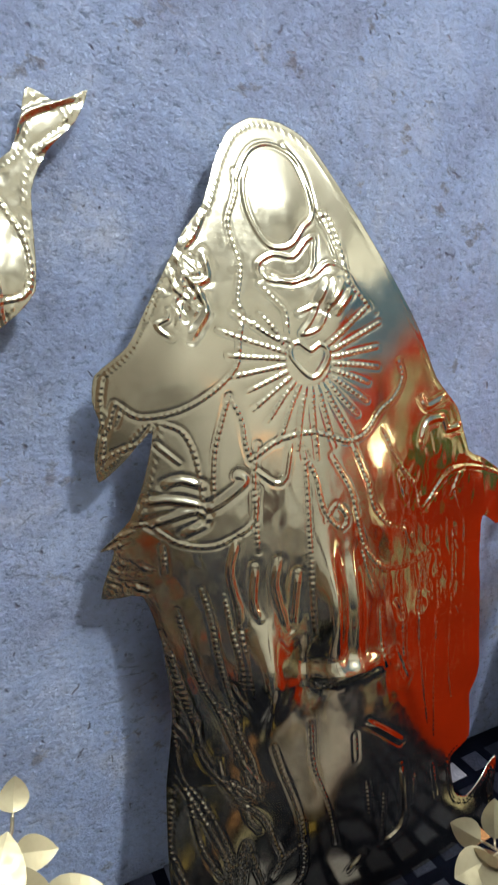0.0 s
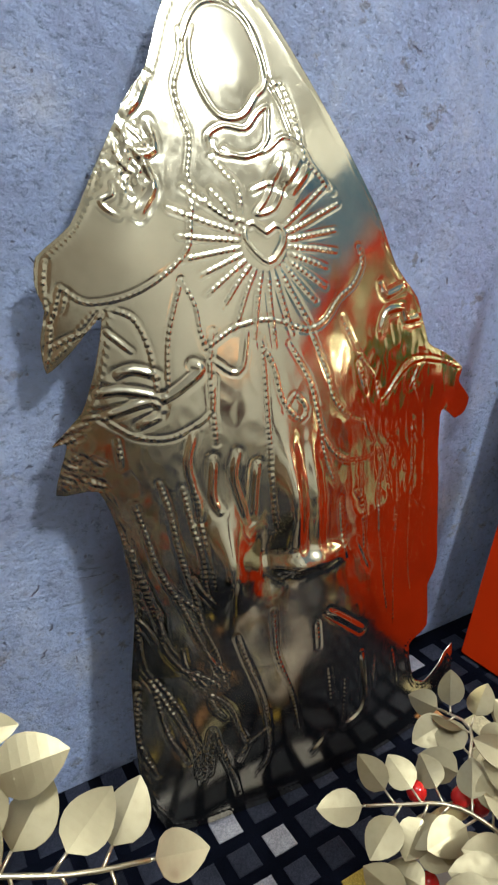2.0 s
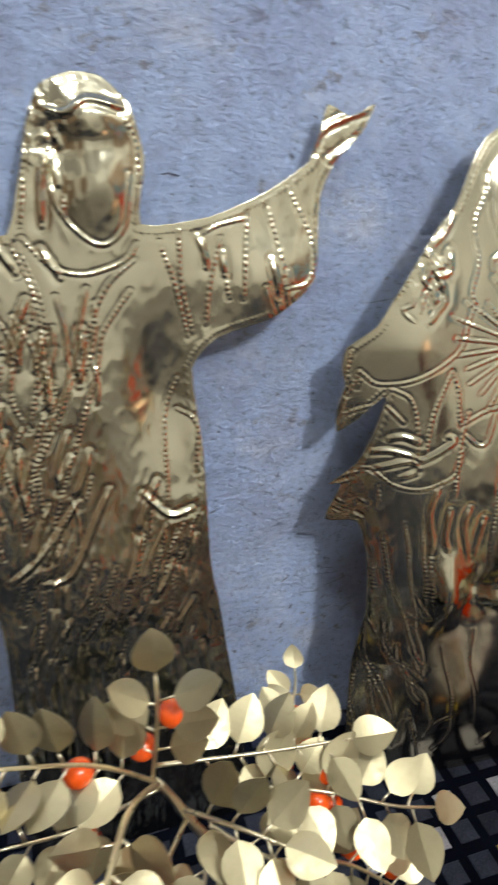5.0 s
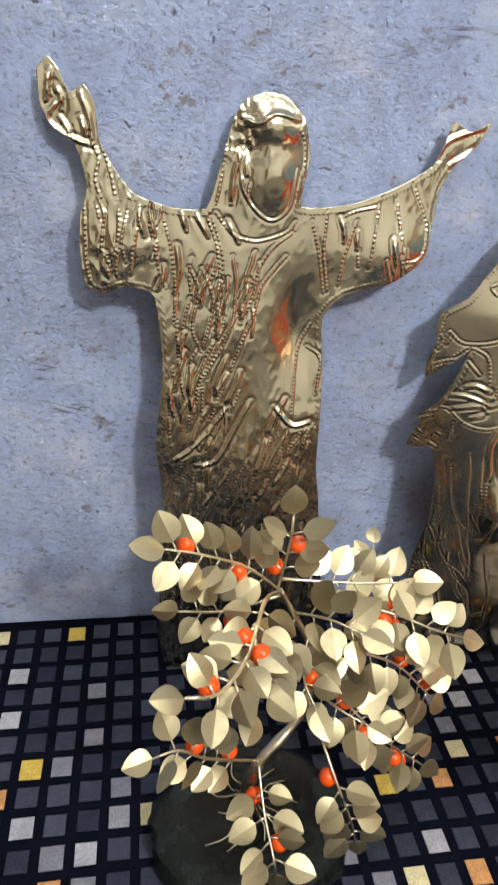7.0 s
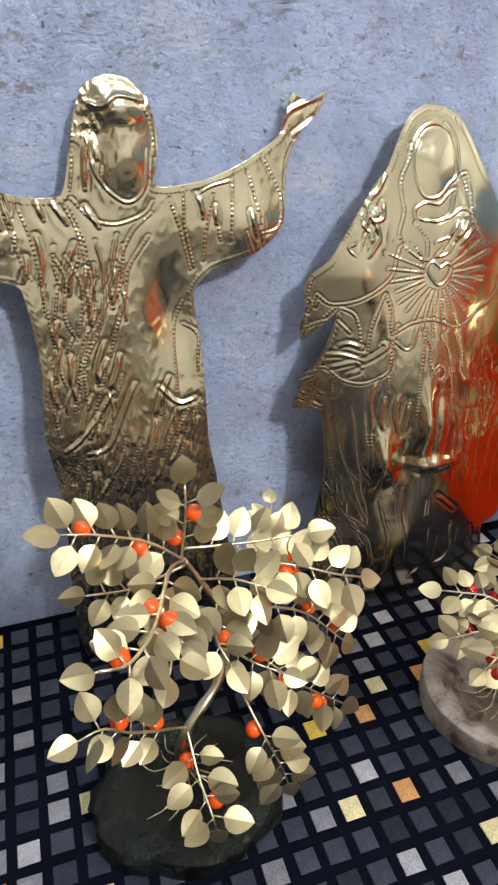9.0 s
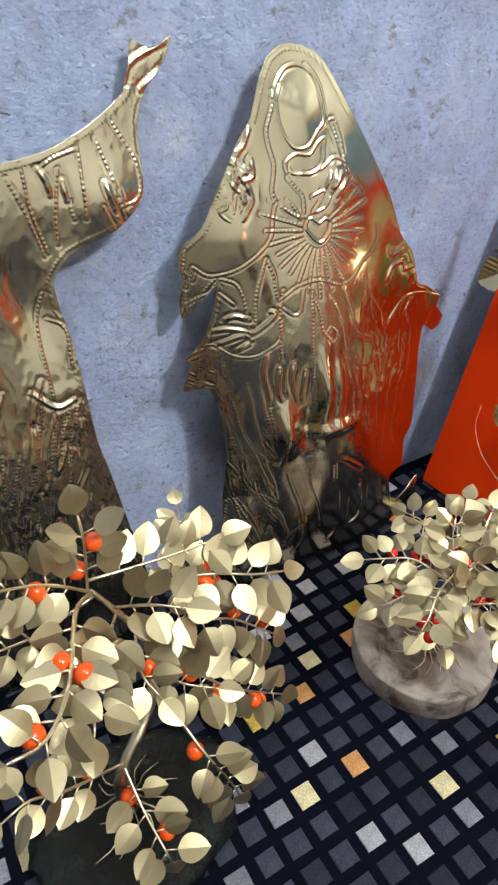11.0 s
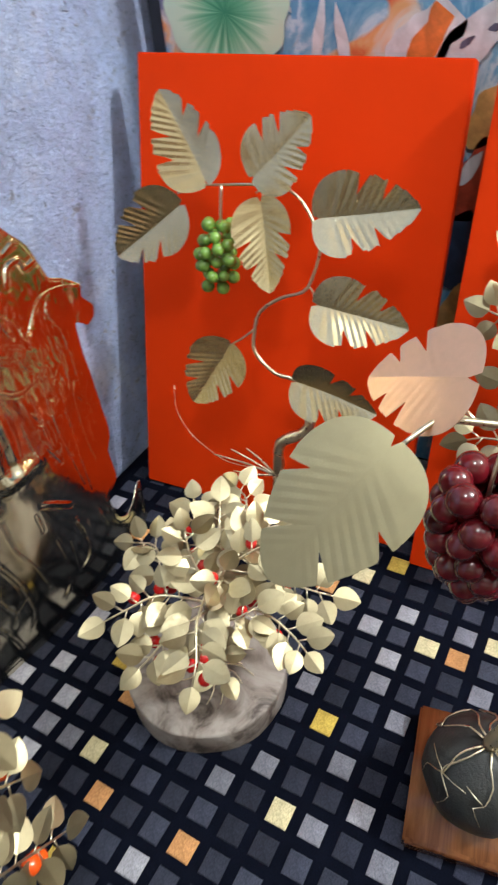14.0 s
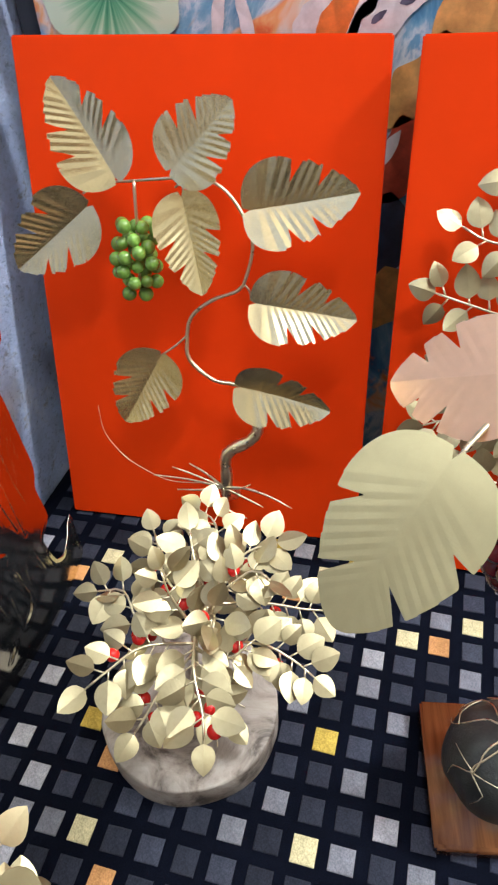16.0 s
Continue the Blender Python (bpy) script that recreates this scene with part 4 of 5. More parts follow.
def spray(tree, base, points, facing, rnd, size=1.0, spacing=0.0185, start=0.22, beads=1, bead=BEAD, radius=0.0011, droop=0.0):
    """One branch with leaves in pairs, a leaf at its tip and a few beads."""
    pts = [p - base for p in spline(points)]
    bm = bmesh.new()
    tube(bm, pts, radius * 1.25, radius * 0.75, 6, 0.15)
    run = [0.0]
    for a, b in zip(pts, pts[1:]):
        run.append(run[-1] + (b - a).length)
    total = run[-1]

    def at(s):
        for k in range(len(pts) - 1):
            if run[k + 1] >= s:
                q = (s - run[k]) / max(1e-9, run[k + 1] - run[k])
                return pts[k].lerp(pts[k + 1], q), (pts[k + 1] - pts[k]).normalized()
        return pts[-1], (pts[-1] - pts[-2]).normalized()

    spots = []
    s = total * start
    while s < total - 0.006:
        spots.append(s)
        s += spacing * rnd.uniform(0.85, 1.15)
    plan = []
    n0 = Vector(facing).normalized()
    for k, s in enumerate(spots):
        for side in (-1, 1):
            p, d = at(min(total, s + (0.003 if side > 0 else 0)))
            out = d.cross(n0).normalized() * side
            ax = (d * rnd.uniform(0.35, 0.8) + out + n0 * rnd.uniform(-0.25, 0.3) + Vector((0, 0, -droop * rnd.random()))).normalized()
            stalk = rnd.uniform(0.005, 0.010) * size
            plan.append((p, p + ax * stalk, ax))
    p, d = at(total)
    plan.append((p, p + d * 0.002, d))
    for p, q, ax in plan:
        tube(bm, [p, p.lerp(q, 0.5) - n0 * 0.0006, q], radius * 0.7, radius * 0.55, 5)
    branch = part("branch", bm, WIRE, tree)
    for p, q, ax in plan:
        nn = (n0 + Vector((rnd.gauss(0, 0.24), rnd.gauss(0, 0.24), rnd.gauss(0, 0.24)))).normalized()
        link("leaf", rnd.choice(LEAVES), None, branch, "", frame_at(q, ax, nn, size * rnd.uniform(0.86, 1.08), rnd.uniform(-18, 18)))
    for k in range(beads):
        p, d = at(total * rnd.uniform(0.3, 0.95))
        side = d.cross(n0).normalized() * rnd.choice((-1, 1))
        link("berry", bead, None, branch, "glossy orange-red bead" if bead is BEAD else "glossy red bead",
             Matrix.Translation(p + side * rnd.uniform(0.004, 0.009) - n0 * rnd.uniform(0.006, 0.014)))
    return branch


def rooted_wires(tree, base, center, rnd, count, reach, z, up):
    for k in range(count):
        a = 2 * math.pi * (k + rnd.uniform(-0.3, 0.3)) / count
        r = reach * rnd.uniform(0.55, 1.0)
        c = Vector(center)
        pts = [c + Vector((0, 0, up)), c + Vector((0.25 * r * math.cos(a), 0.25 * r * math.sin(a), up * 0.45)), c + Vector((0.65 * r * math.cos(a + 0.2), 0.65 * r * math.sin(a + 0.2), 0.003)),
               c + Vector((r * math.cos(a), r * math.sin(a), 0.001))]
        bm = bmesh.new()
        tube(bm, [p - base for p in spline(pts)], 0.0011, 0.0005, 5, 0.3)
        part("root", bm, WIRE, tree)


def stone_block(rx, ry, h, seed, material, tree, name, label, rough, sides=56, taper=0.94, crisp=False):
    """A broken stone slab with an uneven rim."""
    bm = bmesh.new()
    rings = []
    for lv, (zf, rf) in enumerate(((0, 0.99), (0.06, 1.0), (0.90, 1.0), (0.975, 0.992), (1.0, 0.972), (1.0, 0.6), (1.0, 0.25)) if crisp else
                                   ((0, taper), (0.25, 1.0), (0.7, 1.0), (0.93, 0.97), (1.0, 0.90), (1.02, 0.6), (1.02, 0.25))):
        ring = []
        for k in range(sides):
            a = 2 * math.pi * k / sides
            w = 1 + rough * noise.noise((math.cos(a) * 1.6 + seed, math.sin(a) * 1.6, lv * 0.25)) + 0.4 * rough * noise.noise((math.cos(a) * 6 + seed, math.sin(a) * 6, lv * 0.8))
            zz = h * zf + (rough * 0.10 * h * noise.noise((math.cos(a) * 3 * rf, math.sin(a) * 3 * rf, seed)) if zf > 0.3 else 0)
            ring.append(bm.verts.new((rx * rf * w * math.cos(a), ry * rf * w * math.sin(a), zz)))
        rings.append(ring)
    for A, B in zip(rings, rings[1:]):
        for k in range(sides):
            bm.faces.new((A[k], A[(k + 1) % sides], B[(k + 1) % sides], B[k]))
    bm.faces.new(rings[0][::-1])
    bm.faces.new(rings[-1])
    return part(name, bm, material, tree, label, None, crisp)


def big_tree():
    base = Vector((-0.205, 0.055, 0.0))
    tree = empty("wire_tree", base, "pale gold metal tree with orange beads on a dark stone", "ornamental tree")
    rnd = random.Random(11)
    stone_block(0.090, 0.074, 0.030, 4.0, STONE, tree, "stone_base", "dark green broken stone slab", 0.16)
    bm = bmesh.new()
    trunk = spline([(-0.205, 0.062, 0.028), (-0.213, 0.055, 0.075), (-0.205, 0.052, 0.118), (-0.172, 0.070, 0.148), (-0.160, 0.090, 0.195), (-0.178, 0.102, 0.235), (-0.192, 0.105, 0.262)])
    tube(bm, [p - base for p in trunk[: len(trunk) * 2 // 3]], 0.0066, 0.0040, 10, 0.25)
    tube(bm, [p - base for p in trunk[len(trunk) * 2 // 3 - 1:]], 0.0040, 0.0018, 8, 0.2)
    part("trunk", bm, WIRE, tree, "twisted pale gold trunk")
    rooted_wires(tree, base, (-0.205, 0.062, 0.031), rnd, 14, 0.055, 0.031, 0.030)
    face = (-0.12, -0.70, 0.70)
    S = lambda pts, beads=1, **kw: spray(tree, base, pts, kw.pop("face", face), rnd, beads=beads, size=kw.pop("size", 0.94), spacing=0.0172, **kw)
    S([(-0.194, 0.105, 0.261), (-0.190, 0.100, 0.314), (-0.190, 0.100, 0.338)], 2, start=0.3)
    S([(-0.191, 0.105, 0.260), (-0.222, 0.094, 0.296), (-0.259, 0.080, 0.323), (-0.283, 0.076, 0.332)], 2)
    S([(-0.191, 0.105, 0.260), (-0.209, 0.080, 0.275), (-0.232, 0.020, 0.284), (-0.254, -0.010, 0.288), (-0.274, -0.018, 0.296)], 3, start=0.3, radius=0.0015)
    S([(-0.192, 0.105, 0.273), (-0.134, 0.100, 0.270), (-0.090, 0.092, 0.275)], 2)
    S([(-0.163, 0.100, 0.255), (-0.109, 0.080, 0.256), (-0.071, 0.070, 0.244), (-0.045, 0.070, 0.233)], 3, start=0.2)
    S([(-0.166, 0.095, 0.230), (-0.139, 0.070, 0.228), (-0.095, 0.070, 0.205), (-0.050, 0.074, 0.152)], 2, start=0.15)
    S([(-0.160, 0.088, 0.190), (-0.111, 0.060, 0.140), (-0.079, 0.060, 0.105), (-0.050, 0.060, 0.078)], 3, start=0.3)
    S([(-0.166, 0.075, 0.170), (-0.152, 0.020, 0.140), (-0.138, 0.004, 0.106), (-0.130, 0.000, 0.078)], 1, start=0.55)
    S([(-0.207, 0.052, 0.118), (-0.205, 0.020, 0.096), (-0.201, -0.010, 0.083), (-0.199, -0.014, 0.068)], 2, start=0.25)
    S([(-0.207, 0.052, 0.118), (-0.253, 0.030, 0.161), (-0.276, 0.020, 0.189), (-0.293, 0.014, 0.192)], 2, start=0.3)
    S([(-0.134, 0.100, 0.270), (-0.112, 0.130, 0.250), (-0.094, 0.160, 0.244), (-0.090, 0.172, 0.248)], 1, start=0.45, size=0.75)
    S([(-0.166, 0.095, 0.225), (-0.180, 0.050, 0.224), (-0.175, 0.028, 0.215)], 1, start=0.25)
    S([(-0.178, 0.100, 0.232), (-0.215, 0.030, 0.262), (-0.228, -0.004, 0.262)], 1, start=0.3)
    S([(-0.191, 0.105, 0.255), (-0.235, 0.100, 0.246), (-0.272, 0.092, 0.256)], 2, start=0.4, size=0.85)
    S([(-0.166, 0.080, 0.180), (-0.150, 0.050, 0.185), (-0.128, 0.035, 0.180)], 1, start=0.3)
    S([(-0.178, 0.100, 0.240), (-0.160, 0.070, 0.262), (-0.140, 0.055, 0.262)], 0, start=0.3)


def small_tree():
    base = Vector((0.143, 0.061, 0.0))
    tree = empty("wire_tree", base, "small pale gold metal tree with red beads on a round slab", "ornamental tree")
    rnd = random.Random(23)
    stone_block(0.079, 0.079, 0.031, 9.0, SLAB, tree, "slab_base", "round pale stained slab", 0.03, 64, 0.97, True)
    c = Vector((0.140, 0.052, 0.031))
    bm = bmesh.new()
    tube(bm, [p - base for p in spline([c, (0.138, 0.050, 0.065), (0.134, 0.044, 0.105), (0.142, 0.040, 0.150), (0.160, 0.032, 0.168)])], 0.0042, 0.0020, 9, 0.3)
    part("trunk", bm, WIRE, tree, "short twisted wire trunk")
    rooted_wires(tree, base, c, rnd, 18, 0.050, 0.031, 0.022)
    face = (-0.42, -0.32, 0.85)
    S = lambda pts, beads=1, **kw: spray(tree, base, pts, kw.pop("face", face), rnd, beads=beads, bead=CHERRY_BEAD, size=kw.pop("size", 0.86), spacing=0.0125, **kw)
    S([(0.158, 0.033, 0.166), (0.174, 0.028, 0.175), (0.197, 0.012, 0.187), (0.208, -0.008, 0.190)], 1)
    S([(0.160, 0.032, 0.168), (0.182, 0.005, 0.184), (0.178, -0.010, 0.184)], 1)
    S([(0.141, 0.040, 0.158), (0.104, 0.028, 0.158), (0.081, 0.015, 0.149), (0.066, 0.010, 0.143)], 3, start=0.2)
    S([(0.138, 0.040, 0.140), (0.117, 0.073, 0.156), (0.095, 0.092, 0.153), (0.080, 0.103, 0.150)], 2, start=0.25)
    S([(0.142, 0.046, 0.150), (0.138, 0.084, 0.150), (0.158, 0.106, 0.160), (0.154, 0.126, 0.160)], 2, start=0.3)
    S([(0.150, 0.040, 0.152), (0.185, 0.082, 0.153), (0.207, 0.095, 0.161), (0.219, 0.103, 0.165)], 2, start=0.25)
    S([(0.160, 0.032, 0.168), (0.200, 0.038, 0.173), (0.230, 0.050, 0.177), (0.240, 0.066, 0.178)], 1, start=0.25)
    S([(0.158, 0.033, 0.166), (0.176, -0.005, 0.154), (0.183, -0.036, 0.146), (0.188, -0.052, 0.142)], 1, start=0.25)
    S([(0.140, 0.042, 0.140), (0.145, -0.009, 0.146), (0.142, -0.036, 0.138), (0.136, -0.052, 0.132)], 2, start=0.3)
    S([(0.136, 0.042, 0.135), (0.125, 0.012, 0.148), (0.140, -0.006, 0.156)], 2, start=0.2)
    S([(0.136, 0.042, 0.130), (0.098, 0.054, 0.136), (0.078, 0.061, 0.128), (0.068, 0.065, 0.124)], 2, start=0.3)
    S([(0.142, 0.040, 0.150), (0.150, 0.060, 0.178), (0.158, 0.068, 0.196)], 1, start=0.15)
    S([(0.150, 0.036, 0.160), (0.140, 0.022, 0.180), (0.128, 0.018, 0.186)], 1, start=0.15)
    S([(0.158, 0.033, 0.166), (0.190, 0.055, 0.178), (0.205, 0.062, 0.190)], 1, start=0.15)
    S([(0.136, 0.044, 0.120), (0.110, 0.020, 0.118), (0.098, 0.004, 0.112)], 1, start=0.25)
    S([(0.136, 0.044, 0.120), (0.180, 0.060, 0.120), (0.205, 0.050, 0.125)], 1, start=0.3)


big_tree()
small_tree()


# ---- red boards with metal vines ----
LEAN = math.radians(16)


def board_pose(x, y, yaw):
    """Local x to the viewer's right along the board, y up the board, z out of its face; the foot stands on the cloth."""
    U = Vector((yaw, -1, 0)).normalized()
    B = Vector((-1, -yaw, 0)).normalized()
    V, N = Vector((0, 0, math.cos(LEAN))) - B * math.sin(LEAN), B * math.cos(LEAN) + Vector((0, 0, math.sin(LEAN)))
    m = Matrix((U, V, N)).transposed().to_4x4()
    return Matrix.Translation((x, y, 0.0015)) @ m


def red_board(x, y, yaw, width, height, label, skew=0.0):
    ob = new("red_board_picture")
    ob.empty_display_size = 0.02
    ob.matrix_world = board_pose(x, y, yaw)
    tagged(ob, label, "wall art", "red board pictures")
    bm = box(width, height, 0.018, 0.0015)
    for v in bm.verts:
        if v.co.y > 0:
            v.co.y += skew * (0.5 if v.co.x < 0 else -0.5)
    part("board", bm, RED, ob, "", pose(width / 2, height / 2 + 0.002, -0.009), False)
    return ob


def wire(name, parent, pts, r0, r1, material=WIRE, sides=7, wobble=0.15, label=""):
    bm = bmesh.new()
    tube(bm, spline(pts), r0, r1, sides, wobble)
    return part(name, bm, material, parent, label)


def vine_board():
    ob = red_board(0.360, 0.294, 0.06, 0.349, 0.505, "red board with a gold vine and green grapes", 0.009)
    n = 0.055
    slits = [(0.32, 1, 0.52), (0.62, 1, 0.55), (0.25, -1, 0.45), (0.52, -1, 0.55)]
    shapes = [vein_leaf("vine_leaf", slits, 13, 0.0030, -0.36, -0.12, 0.005, 1), vein_leaf("vine_leaf", [(q, -d, e) for q, d, e in slits], 12, 0.0032, -0.42, -0.16, 0.005, 2),
              vein_leaf("vine_leaf", [(0.26, 1, 0.5), (0.54, 1, 0.55), (0.34, -1, 0.55), (0.64, -1, 0.5)], 13, 0.0030, -0.34, -0.10, 0.005, 3, 0.37, 0.08), vein_leaf("vine_leaf", slits, 12, 0.0034, -0.10, -0.10, 0.005, 6)]
    for me in shapes:
        me.materials.append(VINE)
    spots = [((0.116, 0.393), (0.069, 0.472), 0, 0, 1.05, 0), ((0.169, 0.400), (0.226, 0.453), 0.50, 0.58, 1.18, 3), ((0.086, 0.368), (0.013, 0.311), 0.05, -0.1, 1.05, 2), ((0.177, 0.377), (0.196, 0.293), 0.1, 0.1, 0.92, 0),
             ((0.239, 0.367), (0.334, 0.383), 0.28, 0.18, 1.02, 1), ((0.244, 0.286), (0.338, 0.277), 0.25, 0.15, 0.95, 2), ((0.148, 0.230), (0.109, 0.160), 0, -0.3, 1.12, 0), ((0.229, 0.204), (0.319, 0.189), 0.15, -0.08, 0.9, 1)]
    for (u0, v0), (u1, v1), tu, tv, wide, shape in spots:
        a, b = Vector((u0, v0, n)), Vector((u1, v1, n + 0.008))
        link("vine_leaf", shapes[shape], None, ob, "", frame_at(a, b - a, Vector((tu, tv, 1)), (b - a).length) @ Matrix.Diagonal((wide, 1, 1, 1)))
    wire("stem", ob, [(0.083, 0.379, n), (0.099, 0.388, n), (0.128, 0.390, n), (0.156, 0.392, n), (0.183, 0.393, n), (0.200, 0.392, n), (0.218, 0.382, n), (0.234, 0.360, n), (0.241, 0.338, n), (0.235, 0.310, n), (0.227, 0.297, n),
                      (0.202, 0.287, n), (0.181, 0.270, n), (0.176, 0.247, n), (0.178, 0.227, n), (0.202, 0.208, n), (0.224, 0.203, n - 0.004), (0.239, 0.182, n - 0.010), (0.246, 0.160, n - 0.004)], 0.0011, 0.0024)
    for a, b in (((0.177, 0.253), (0.148, 0.230)), ((0.234, 0.359), (0.240, 0.368)), ((0.232, 0.304), (0.239, 0.292)), ((0.176, 0.392), (0.177, 0.376)), ((0.115, 0.389), (0.107, 0.386)), ((0.176, 0.393), (0.171, 0.385)), ((0.088, 0.383), (0.083, 0.383))):
        wire("leaf_stalk", ob, [(*a, n), ((a[0] + b[0]) / 2 + 0.002, (a[1] + b[1]) / 2, n), (*b, n)], 0.0012, 0.0010)
    wire("trunk", ob, [(0.245, 0.168, n), (0.246, 0.158, n), (0.238, 0.146, n), (0.214, 0.129, n), (0.211, 0.099, n - 0.006), (0.208, 0.072, n - 0.018), (0.206, 0.052, 0.001)], 0.0056, 0.0074, WIRE, 9, 0.3, "bent gold trunk")
    r0 = (0.208, 0.086, n - 0.004)
    for pts in ([(0.180, 0.097), (0.153, 0.107)], [(0.190, 0.101), (0.172, 0.113)], [(0.170, 0.092), (0.131, 0.095)], [(0.231, 0.088), (0.258, 0.083), (0.283, 0.073)], [(0.230, 0.077), (0.252, 0.069)], [(0.225, 0.087), (0.238, 0.095)], [(0.185, 0.081), (0.157, 0.080)], [(0.210, 0.062), (0.234, 0.053)]):
        wire("root", ob, [r0] + [(u, v, n - 0.003 + 0.003 * k) for k, (u, v) in enumerate(pts)], 0.0017, 0.0007, WIRE, 6, 0.3)
    wire("tendril", ob, [(0.190, 0.089, n - 0.004), (0.150, 0.090, n), (0.119, 0.102, n), (0.097, 0.117, n), (0.076, 0.139, n - 0.006), (0.068, 0.165, n - 0.014)], 0.0004, 0.0003, WIRE, 5, 0)
    wire("bunch_stalk", ob, [(0.133, 0.391, n), (0.133, 0.375, n), (0.132, 0.350, n - 0.002), (0.130, 0.297, n - 0.004)], 0.0017, 0.0012)
    rnd = random.Random(4)
    grape = ball_mesh("grape", 0.0068, GREEN, 14, 10)
    placed = []
    for k in range(900):
        v = rnd.uniform(-1, 1)
        a, rim = rnd.uniform(0, 2 * math.pi), (1 - 0.35 * max(0, -v)) * (1 - v ** 6) ** 0.5
        q = rnd.uniform(0.55, 1.0)
        p = Vector((0.1306 + 0.0215 * rim * q * math.cos(a), 0.322 + 0.036 * v, n - 0.002 + 0.018 * rim * q * math.sin(a)))
        if len(placed) < 38 and all((p - o).length > 0.0118 for o in placed):
            placed.append(p)
            link("grape", grape, None, ob, "", Matrix.Translation(p) @ Matrix.Scale(rnd.uniform(0.88, 1.08), 4))


def twig_board():
    ob = red_board(0.364, -0.073, 0.02, 0.355, 0.502, "red board with gold leafy twigs")
    rnd = random.Random(31)
    up = (0.0, 0.25, 1.0)
    zero = Vector((0, 0, 0))
    n = 0.032
    for pts, beads in (([(0.30, 0.20), (0.20, 0.255), (0.120, 0.283), (0.079, 0.294), (0.036, 0.306)], 0), ([(0.30, 0.28), (0.20, 0.325), (0.110, 0.345), (0.070, 0.352), (0.050, 0.362)], 0),
                       ([(0.28, 0.12), (0.20, 0.155), (0.12, 0.185), (0.060, 0.188), (0.040, 0.182)], 0), ([(0.26, 0.33), (0.20, 0.38), (0.13, 0.405), (0.085, 0.400)], 0),
                       ([(0.20, 0.255), (0.15, 0.24), (0.10, 0.235), (0.06, 0.243)], 0), ([(0.22, 0.08), (0.16, 0.11), (0.11, 0.13), (0.07, 0.135)], 0)):
        spray(ob, zero, [(u, v, n) for u, v in pts], up, rnd, size=1.0, spacing=0.020, start=0.3, beads=beads, radius=0.0014)
    wire("trunk", ob, [(0.25, 0.03, 0.002), (0.26, 0.08, 0.02), (0.28, 0.14, n), (0.30, 0.22, n), (0.29, 0.30, n), (0.25, 0.345, n)], 0.0055, 0.0025, WIRE, 8, 0.3)


vine_board()
twig_board()


# ---- painting behind the boards ----
def paint_patch(ob, name, y, z, length, width, turn, material, depth, tail=0.0, seed=0.0):
    """A flat brushed patch on the canvas: a tapered body, with a forked tail where tail is more than nothing."""
    bm = bmesh.new()
    n, rim = 28, []
    for side in (1, -1):
        for k in range(n + 1):
            q = k / n if side > 0 else 1 - k / n
            w = 0.5 * width * (math.sin(math.pi * q ** 0.8) ** 0.8 if 0 < q < 1 else 0.0) * (1 + 0.25 * noise.noise((q * 5, seed, side)))
            if tail and q > 0.72:
                w += tail * width * (q - 0.72) / 0.28
            if (side > 0 and k == 0) or (side < 0 and k == n and not tail):
                w = max(w, 0.0004)
            rim.append(bm.verts.new((0, (q - 0.5) * length + (0.12 * tail * length * (abs(w) / width) if q > 0.95 else 0), side * max(w, 0.0003) + 0.10 * width * math.sin(3 * q + seed))))
    bm.faces.new(rim)
    part(name, bm, material, ob, "", pose(-0.0125 - depth, y, z, turn), False)


